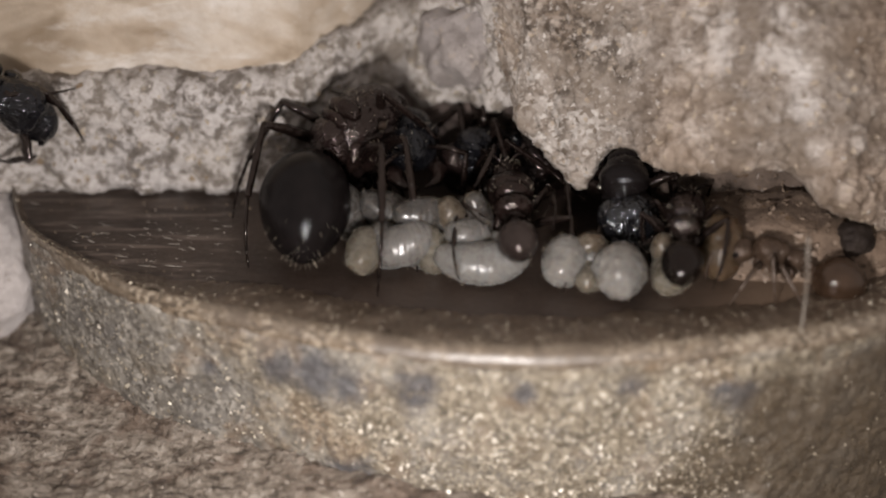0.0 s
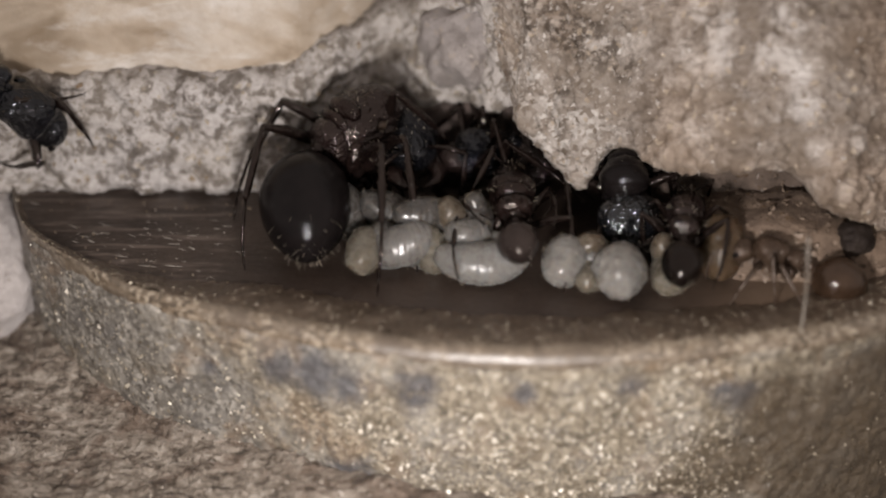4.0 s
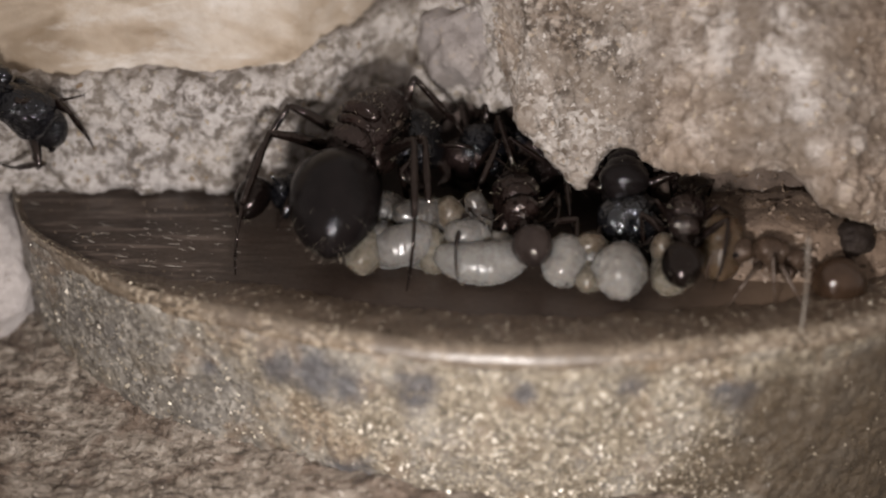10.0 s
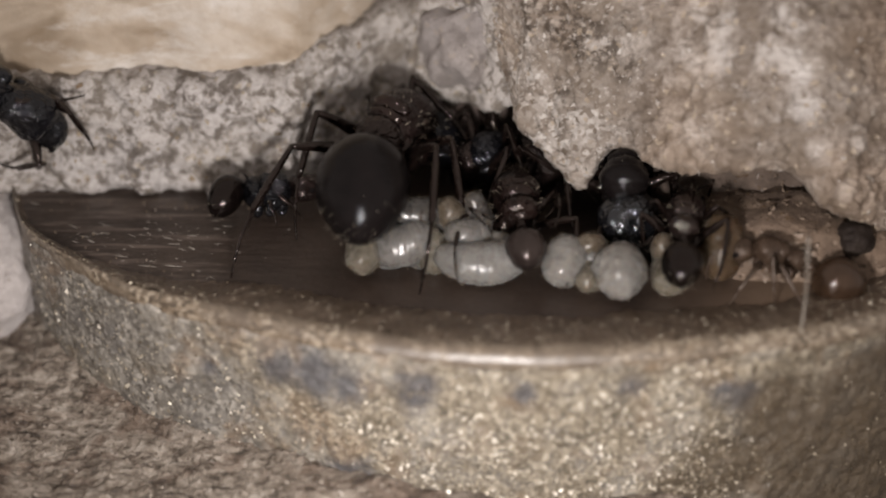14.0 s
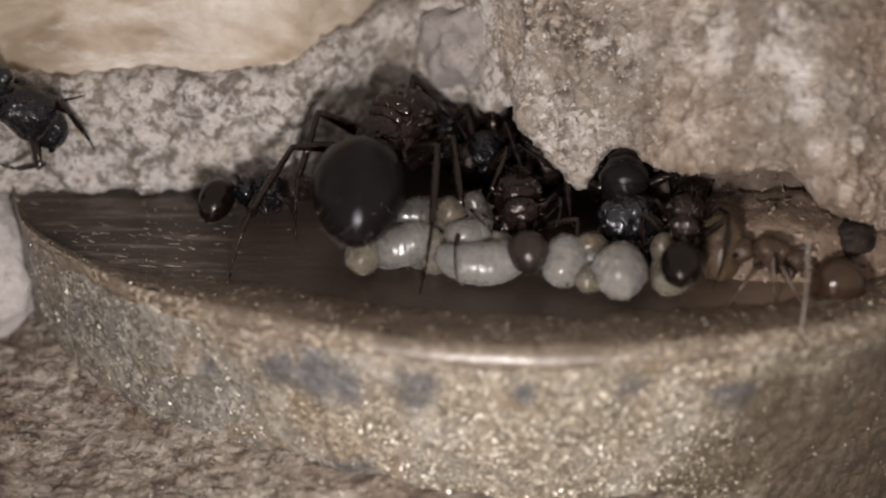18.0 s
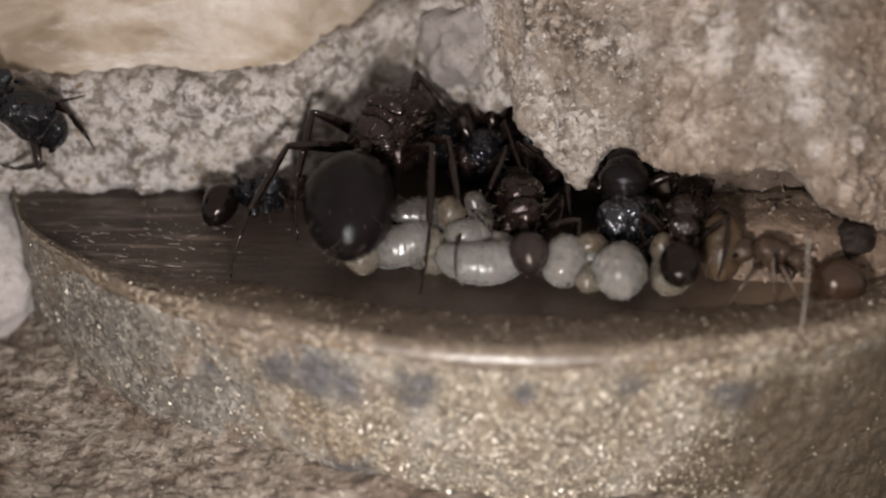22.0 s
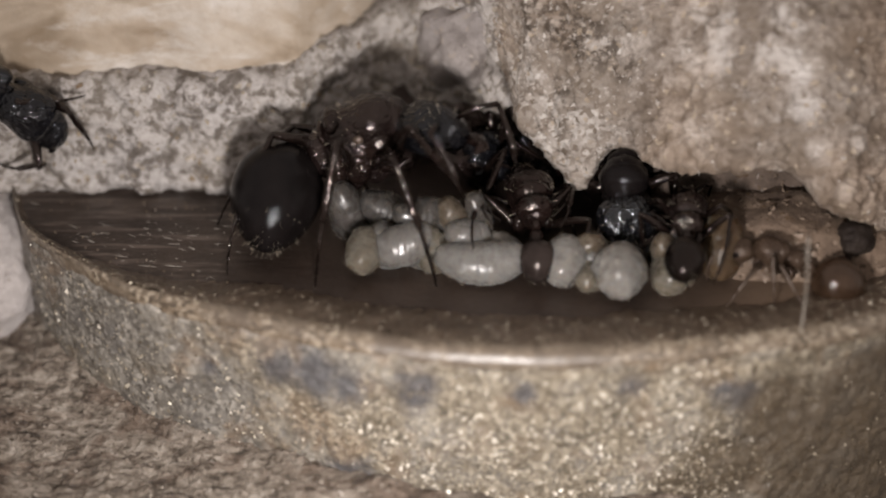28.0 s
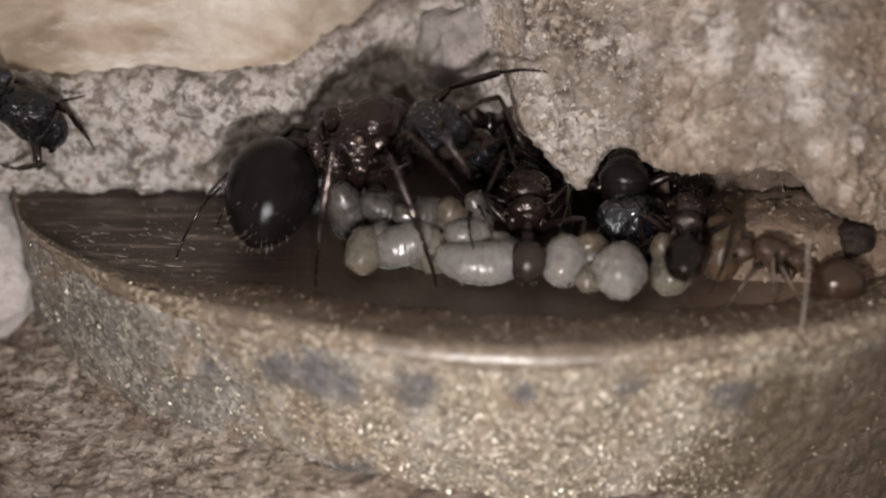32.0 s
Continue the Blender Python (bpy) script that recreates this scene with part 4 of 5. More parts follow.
        tube(bm, [p - n * 0.1, (p + q) / 2 + n * 0.02, q], [0.014 * f, 0.012 * f, 0.004], 4)
    tagged(part("hairs", bm, BRISTLE, a.root, "sparse fine pale hairs"), kind="stuff")
    # gaster on its waist
    gl, gw, gh = shape
    a.joint = Vector((0, -tl * 0.46 * k * big, -0.1 * k))
    bm = bmesh.new()
    g0, g1 = 0.15 * k, (0.15 - gl) * k
    pod(bm, g0, g1, gw * k, gh * k, lambda s: (oval(min(s / 0.86, 1.0)) if s < 0.43 else (1 - min(1.0, (s - 0.43) / 0.57) ** 2.0) ** 0.62) if s < 0.999 else 0.0, 44, 96)
    # overlapping plates
    for v in bm.verts:
        s = (g0 - v.co.y) / (gl * k)
        step = 0.005 * sum(1 for q in (0.44, 0.66, 0.82, 0.93) if s > q)
        v.co.x *= 1 - step
        v.co.z *= 1 - step
    a.gaster = part("gaster", bm, shell, a.root, "smooth glossy swollen abdomen")
    a.waist_length, a.gaster_half = 1.25 * k, (gl / 2 - 0.15) * k
    bm = bmesh.new()
    pod(bm, -0.8 * k, 0.25 * k, 0.8 * k, 1.1 * k, oval, 14, 10, lambda s: 0.12 * k)
    a.waist = part("petiole", bm, thorax_shell, a.root, "narrow knotted waist")
    bm = bmesh.new()
    pod(bm, -1.95 * k, -0.55 * k, 1.1 * k, 1.0 * k, oval, 14, 10)
    part("postpetiole", bm, thorax_shell, a.waist)
    rnd = random.Random(len(name) + int(size * 100))
    bm = bmesh.new()
    for i in range(bristles):
        ang = 2 * math.pi * i / bristles + rnd.uniform(-0.5, 0.5)
        s = rnd.choice((0.76, 0.84, 0.9, 0.94, 0.96, 0.98))
        r = (1 - min(1.0, (s - 0.43) / 0.57) ** 2.1) ** 0.56 * 0.97
        p = Vector((r * gw / 2 * k * math.cos(ang), g0 + (g1 - g0) * s, r * gh / 2 * k * math.sin(ang)))
        d = Vector((math.cos(ang) * 0.55, -1.0, math.sin(ang) * 0.55)).normalized()
        ln = rnd.uniform(0.12, 0.4) * (1.0 if queen else 0.6)
        tube(bm, [p - d * 0.05, p + d * ln * 0.5, p + d * ln], [0.008 if queen else 0.006, 0.006 if queen else 0.005, 0.002], 5)
    tagged(part("bristles", bm, BRISTLE, a.gaster, "fringe of golden bristles"), kind="stuff")
    # head
    h = k * head_scale
    a.neck = Vector((0, tl * 0.47 * k * big, 0.15 * k))
    bm = bmesh.new()
    pod(bm, 0.0, 2.8 * h, 2.8 * h, 2.25 * h, lambda s: oval(s) ** 0.62 * (0.96 + 0.5 * (taper - 0.2) - taper * s), 28, 22)
    for v in bm.verts:
        v.co += Vector((0.5 * v.co.x / h, 0, 1)) * 0.06 * h * noise.noise(v.co / (0.5 * h)) + Vector((0, 0, 0.12 * h * math.exp(-(v.co.x / (0.3 * h)) ** 2) * (v.co.z > 0)))
    setae(bm, [(Vector((1.1 * h * math.cos(q * 2.4) * 0.9, 0.6 * h + 1.7 * h * ((q * 0.37) % 1), 0.95 * h * abs(math.sin(q * 2.4)))), Vector((math.cos(q * 2.4), 0.5, 0.3 + abs(math.sin(q * 2.4))))) for q in range(34)], 0.3 * h, 0.013 * h, rnd)
    a.head = part("head", bm, head_shell, a.root, second=BRISTLE)
    for s in (-1, 1):
        bm = bmesh.new()
        pod(bm, -0.28 * h, 0.28 * h, 0.34 * h, 0.42 * h, oval, 12, 10)
        bmesh.ops.translate(bm, verts=bm.verts, vec=(s * 1.16 * h, 1.35 * h, 0.3 * h))
        part("eye", bm, BLACK, a.head, "small black oval eye")
        bm = bmesh.new()
        tube(bm, [(s * 0.75 * h, 2.35 * h, -0.25 * h), (s * 0.95 * h, 2.85 * h, -0.35 * h), (s * 0.7 * h, 3.3 * h, -0.42 * h), (s * 0.12 * h, 3.5 * h, -0.45 * h)], [0.36 * h, 0.36 * h, 0.26 * h, 0.06 * h], 10, 0.6)
        part("mandible", bm, BROWN, a.head, "curved brown jaw")
        bm = bmesh.new()
        e = Vector((s * 1.75 * h, 3.2 * h, 0.95 * h))
        tube(bm, [(s * 0.42 * h, 2.25 * h, 0.55 * h), (s * 1.1 * h, 2.8 * h, 0.95 * h), e], [0.09 * h, 0.1 * h, 0.12 * h], 8)
        tip = [e + Vector((-s * 0.15, 0.6, -0.75)) * (h * q) - Vector((0, 0, 0.15 * h * q * q)) for q in (0, 0.35, 0.7, 1.1, 1.5, 1.8)]
        tube(bm, tip, [0.09 * h, 0.1 * h, 0.11 * h, 0.13 * h, 0.13 * h, 0.05 * h], 8)
        part("antenna", bm, leg_shell, a.head)
    # legs: femur with hinged tibia and tarsus
    a.legs = []
    lens = (4.3, 3.5, 3.1) if queen else (4.0 * limb, 3.5 * limb, 3.1 * limb)
    for row, y in (("front", 0.28), ("middle", 0.02), ("hind", -0.24)):
        for s in (-1, 1):
            lf, lt, ls = [q * k * (1.1 if row == "hind" else 0.92 if row == "front" else 1.0) for q in lens]
            w = k * (0.95 if queen else 0.8 + 0.25 * (bulk - 1))
            bm = bmesh.new()
            tube(bm, [(0, -0.25 * w, 0), (0, 0.1 * lf, 0), (0, 0.35 * lf, 0.04 * lf), (0, 0.7 * lf, 0.03 * lf), (0, 0.95 * lf, 0), (0, lf, 0)], [0.32 * w, 0.3 * w, 0.36 * w, 0.3 * w, 0.2 * w, 0.14 * w], 10)
            setae(bm, [(Vector((math.cos(q * 2.4) * 0.3 * w, lf * (0.15 + 0.8 * q / 16), math.sin(q * 2.4) * 0.3 * w)), Vector((math.cos(q * 2.4), 0.5, math.sin(q * 2.4)))) for q in range(8)], 0.2 * w, 0.01 * w, rnd)
            fem = part("leg", bm, leg_shell, a.root, second=LEG_HAIR)
            bm = bmesh.new()
            tube(bm, [(0, -0.05 * w, 0), (0, 0.12 * lt, 0), (0, 0.6 * lt, 0), (0, 0.95 * lt, 0), (0, lt, 0)], [0.14 * w, 0.17 * w, 0.21 * w, 0.19 * w, 0.1 * w], 10)
            ring = lambda q, c, out: (Vector((math.cos(q) * out, c, math.sin(q) * out)), Vector((math.cos(q), 0.75, math.sin(q))))
            setae(bm, [ring(q * 2.4, lt * (0.08 + 0.9 * q / 30), 0.17 * w) for q in range(16)], 0.2 * w, 0.011 * w, rnd)
            tib = part("tibia", bm, leg_shell, fem, second=LEG_HAIR)
            bm = bmesh.new()
            b = math.radians(16)
            seg = [(0, lt + ls * q * math.cos(b * (0.4 + 0.6 * q)), -ls * q * math.sin(b * (0.4 + 0.6 * q))) for q in (0, 0.4, 0.42, 0.6, 0.62, 0.77, 0.79, 0.9, 1.0)]
            tube(bm, seg, [0.09 * w, 0.11 * w, 0.07 * w, 0.1 * w, 0.06 * w, 0.09 * w, 0.05 * w, 0.07 * w, 0.03 * w], 8)
            end = Vector(seg[-1])
            for t in (-1, 1):
                tube(bm, [end, end + Vector((t * 0.12, 0.16, 0.02)) * w, end + Vector((t * 0.16, 0.24, -0.12)) * w], [0.035 * w, 0.03 * w, 0.008 * w], 5)
            setae(bm, [(Vector(seg[1 + q % 7]).lerp(Vector(seg[2 + q % 7]), rnd.random()), Vector((math.cos(q * 2.4), 0.9, math.sin(q * 2.4)))) for q in range(14)], 0.2 * w, 0.011 * w, rnd)
            tar = part("tarsus", bm, leg_shell, fem, second=LEG_HAIR)
            a.legs.append({"femur": fem, "tibia": tib, "tarsus": tar, "hip": Vector((s * tw * 0.30 * k, y * tl * k, -0.34 * th * k)), "lf": lf, "reach": math.hypot(end.y, end.z), "tilt": math.atan2(end.z, end.y), "side": s, "row": row})
    return a


def sample(rows, t):
    ts = [r[0] for r in rows]
    return Vector([float(np.interp(t, ts, [r[i] for r in rows])) for i in (1, 2, 3)])


def bend_leg(leg, root, foot, pole):
    """Poses of the femur in the ant's space and of the shank in the femur's, with the foot at `foot`."""
    hip = root @ leg["hip"]
    d = foot - hip
    lf, ls = leg["lf"], leg["reach"]
    dist = max(abs(lf - ls) * 1.05 + 0.01, min(d.length, (lf + ls) * 0.995))
    d.normalize()
    c = (lf * lf + dist * dist - ls * ls) / (2 * lf * dist)
    c = max(-1.0, min(1.0, c))
    out = (pole - d * pole.dot(d)).normalized()
    knee = hip + lf * (c * d + math.sqrt(1 - c * c) * out)
    end = hip + d * dist
    hinge = d.cross(out).normalized()
    fem = facing(hip, knee - hip, hinge.cross(knee - hip))
    sh = facing(knee, end - knee, hinge.cross(end - knee)) @ Matrix.Rotation(-leg["tilt"], 4, "X")
    return root.inverted() @ fem, fem.inverted() @ sh


def metres(m):
    m = m.copy()
    m.translation = m.translation * MM
    return m


def move_ant(a, thorax, rear, face, feet, up=(0, 0, 1), tail=None, spread=0.45, gaze=None):
    """thorax, rear, face: rows of (t, x, y, z) in mm: the thorax's middle, a point towards which the abdomen points, one
    towards which the head points; tail: the tip of the abdomen, where it is bent at the waist; gaze: where the head points if it is turned. feet: (row, side) to rows of (t, x, y, z)."""
    every = [thorax, rear, face, *feet.values(), tail or [], gaze or []]
    ts = sorted({r[0] for rows in every for r in rows} | {0.0, 32.0})
    root_rows, waist_rows, rear_rows, face_rows = [], [], [], []
    legs = [[] for _ in a.legs]
    up = Vector(up)
    for t in ts:
        c, g, h = sample(thorax, t), sample(rear, t), sample(face, t)
        fwd = (h - c).normalized() * 0.6 + (c - g).normalized() * 0.7
        root = facing(c, fwd, up)
        root_rows.append((t, metres(root)))
        j = root @ a.joint
        axis = ((sample(tail, t) - g) if tail else (g - j)).normalized()
        gap = g - axis * a.gaster_half - j
        hinge = j + gap.normalized() * max(0.5 * a.waist_length, min(1.5 * a.waist_length, gap.length))
        waist_rows.append((t, metres(root.inverted() @ facing(j, j - hinge, up))))
        rear_rows.append((t, metres(root.inverted() @ facing(hinge, -axis, up))))
        nk = root @ a.neck
        face_rows.append((t, metres(root.inverted() @ facing(nk, (sample(gaze, t) if gaze else h) - nk, up))))
        side = root.to_3x3() @ Vector((1, 0, 0))
        for leg, rows in zip(a.legs, legs):
            key = (leg["row"], leg["side"])
            if key in feet:
                foot = sample(feet[key], t)
            else:
                reach = {"front": 4.2, "middle": 0.2, "hind": -4.2}[leg["row"]] * a.size
                foot = root @ Vector((leg["side"] * 4.6 * a.limb * a.size, reach * a.limb * 1.15, 0))
                foot = foot - up * ((foot - c).dot(up) + 2.0 * a.size)
            pole = up * 1.0 + side * leg["side"] * spread
            if leg["row"] == "front":
                pole = up * 0.45 + side * leg["side"] * (spread + 0.3) + root.to_3x3() @ Vector((0, 0.5, 0))
            fm, sm = bend_leg(leg, root, foot, pole)
            rows.append((t, metres(fm), metres(sm)))
    walk(a.root, root_rows)
    walk(a.waist, waist_rows)
    walk(a.gaster, rear_rows)
    walk(a.head, face_rows)
    for leg, rows in zip(a.legs, legs):
        walk(leg["femur"], [(t, m) for t, m, _ in rows])
        walk(leg["tibia"], [(t, m) for t, _, m in rows])
        walk(leg["tarsus"], [(t, m) for t, _, m in rows])


QUEEN = make_ant("queen_ant", "large glossy black queen ant standing over her brood", 1.0, BLACK, DULL, BLUE, LEG, True, 1.28, bristles=64, shape=(6.0, 4.55, 4.5))
NURSE = make_ant("worker_ant", "dark brown worker ant tending white larvae", 0.68, SMOKE, BROWN, DULL, LEG, shape=(3.15, 2.95, 3.03), bulk=1.5)
FEEDER = make_ant("worker_ant", "blue-black worker ant bending its head over a larva", 0.92, BLACK, BLACK, RIDGED, LEG, head_scale=1.5, bulk=1.15, taper=0.38, limb=0.58)
BACK = make_ant("worker_ant", "dark worker ant with a round glossy abdomen and pale bristles", 0.6, UMBER, DULL, DULL, LEG, bristles=44, shape=(4.08, 3.25, 3.5), bulk=1.35)
DEEP = make_ant("worker_ant", "blue-black worker ant deep in the shaded hollow", 0.95, DULL, BLUE, DULL, LEG)
PASSER = make_ant("worker_ant", "small dark worker ant passing behind the queen", 0.54, UMBER, BLUE, DULL, LEG, shape=(4.6, 3.3, 3.4), bulk=1.5, head_scale=1.3, limb=0.55)
CLIMBER = make_ant("worker_ant", "black worker ant clinging head down to the plaster wall", 0.98, DULL, BLUE, BLUE, LEG, shape=(4.4, 3.6, 3.6), bulk=1.15, limb=0.62)
CALLOW = make_ant("worker_ant", "young amber worker ant with pale legs on the dish floor", 0.6, AMBER, TAWNY, TAWNY, PALE_LEG, head_scale=1.0, shape=(4.6, 4.0, 4.0), limb=0.62)


# ---- small things ----
def make_fibre():
    bm = bmesh.new()
    pts = [(16.05 + 0.08 * math.sin(q * 4), -7.0 + 0.9 * q, -0.15 + 4.6 * q) for q in np.linspace(0, 1, 16)]
    tube(bm, pts, [0.042 + 0.012 * math.sin(q * 9) for q in np.linspace(0, 1, 16)], 7)
    tagged(finish("fibre", bm, FIBRE), "pale stiff fibre standing on the dish rim", "fibre")


make_fibre()


def lumpy(name, m, size, material, rough, label, category, seed):
    bm = bmesh.new()
    pod(bm, -size[1] / 2, size[1] / 2, size[0], size[2], lambda s: oval(s) ** 0.8, 56, 40)
    for v in bm.verts:
        q = v.co + Vector((seed, 0, 0))
        v.co += v.co.normalized() * rough * (noise.noise(q / 1.6) + 0.5 * noise.noise(q / 0.6) + 0.25 * noise.noise(q / 0.25))
    ob = finish(name, bm, material)
    ob.matrix_world = m
    return tagged(ob, label, category)


def make_debris():
    # added backing; its dark colour gives the hollow its shade
    lumpy("hollow_backing", at(3.6, 11.0, 1.6, 0, 0, -4), (15.0, 4.4, 7.0), HOLLOW_SHADE, 0.5, "added dark backing coloured as the hollow's shade", "soil bank", 2.0)
    # dark brown lump that fills the gap below the rock
    clod = lumpy("brown_clod", at(15.4, 5.0, 1.3, 0, 0, -8), (16.0, 4.6, 5.0), CLOD_BROWN, 0.4, "dark brown clod added under the overhanging rock", "soil clod", 3.0)
    mound = lumpy("debris_mound", at(16.8, 1.5, -0.4, 0, 0, -6), (13.0, 7.2, 4.8), DIRT_WARM, 0.36, "low mound of damp brown nest debris", "debris mound", 5.0)
    scatter("crumble", clod, lambda c: 1.0 + 0 * c[:, 0], 500, (0.05, 0.2), EARTH_CRUMB, "loose dark crumbs on the clod", 43, 0.5)
    scatter("crumble", mound, lambda c: 1.0 * (c[:, 2] > 0), 1300, (0.05, 0.28), BROWN_CRUMB, "loose brown crumbs on the mound", 44, 0.4)
    lumpy("pupa", at(13.35, -1.40, 0.94, 62, 8, 10), (2.1, 3.3, 2.0), AMBER_SOFT, 0.14, "amber pupa standing beside a worker", "ant pupa", 7.0)
    # black lump added for a dark spot by the rock's foot
    lumpy("black_lump", at(19.90, -1.05, 1.01, 20, 30, 15), (2.1, 1.6, 1.6), LUMP_BLACK, 0.35, "black wrinkled lump added at the foot of the rock", "seed husk", 9.0)
    for x, y, z, r in ((-12.63, -4.42, -8.30, 0.17), (-11.19, -5.20, -8.40, 0.14), (-4.81, -6.74, 0.05, 0.12), (19.71, -4.87, 0.10, 0.15), (15.74, -7.67, 0.00, 0.10), (18.85, -5.70, 0.10, 0.09), (11.92, -6.39, 0.02, 0.10), (-2.06, -5.04, -0.35, 0.08)):
        bm = bmesh.new()
        bmesh.ops.create_icosphere(bm, subdivisions=1, radius=0.75 * r)
        for v in bm.verts:
            v.co *= 1 + 0.5 * noise.noise(v.co * 9 + Vector((x, y, z)))
        g = finish("sand_grain", bm, QUARTZ, smooth=False)
        g.matrix_world = at(x, y, z, 40 * x, 30 * y, 0)
        tagged(g, "tiny glinting clear sand grain", "sand grain", "sand grains")


make_debris()


def crumbs(name, label, category, material, spots):
    """One heap of tiny angular crumbs: spots yields (x, y, z, radius, stretch)."""
    bm = bmesh.new()
    rnd = random.Random(len(name))
    for x, y, z, r, stretch in spots:
        made = bmesh.ops.create_icosphere(bm, subdivisions=1, radius=r)["verts"]
        turn = Matrix.Rotation(rnd.uniform(-0.75, 0.1), 3, "Z")
        for v in made:
            c = v.co * (1 + 0.6 * noise.noise(v.co / r * 1.3 + Vector((x * 3, y * 3, 0))))
            c = turn @ Vector((c.x * stretch, c.y, c.z * (1.0 if stretch < 1.5 else 0.3)))
            v.co = c + Vector((x, y, z))
    ob = finish(name, bm, material, smooth=False)
    return tagged(ob, label, category, kind="stuff")


def make_crumbs():
    rnd = random.Random(5)

    def rim():
        for _ in range(170):
            ang = math.radians(rnd.uniform(226, 306))
            inset = 0.5 + 2.6 * rnd.random() ** 1.4
            z = float(np.interp(inset, [0.5, 0.9, 2.1, 3.0], [0.05, 0.02, -0.4, -0.58]))
            yield 5 + (36 - inset) * math.cos(ang), 27.2 + (36 - inset) * math.sin(ang), z + 0.02, rnd.uniform(0.025, 0.07), 1.0

    def foot():
        for _ in range(60):
            x = -21 + 13.5 * rnd.random() ** 0.8
            yield x, 5.75 + 3.9 * math.exp(-((x + 2.5) / 4.2) ** 2) - abs(rnd.gauss(0, 0.9)), -0.57, rnd.uniform(0.025, 0.085), 1.0

    def slivers():
        for _ in range(110):
            yield rnd.gauss(-14.5, 2.6), rnd.gauss(1.6, 1.5), -0.585, 0.035 * rnd.random() ** 1.5 + 0.012, 2.0 + 11 * rnd.random() ** 2

    crumbs("rim_crumbs", "fine brown crumbs along the inner rim", "crumbs", BRONZE_CRUMB, rim())
    crumbs("plaster_crumbs", "greyish plaster crumbs at the foot of the wall", "crumbs", BRONZE_CRUMB, foot())
    crumbs("floor_slivers", "thin pale slivers on the dish floor", "slivers", SLIVER, slivers())


make_crumbs()


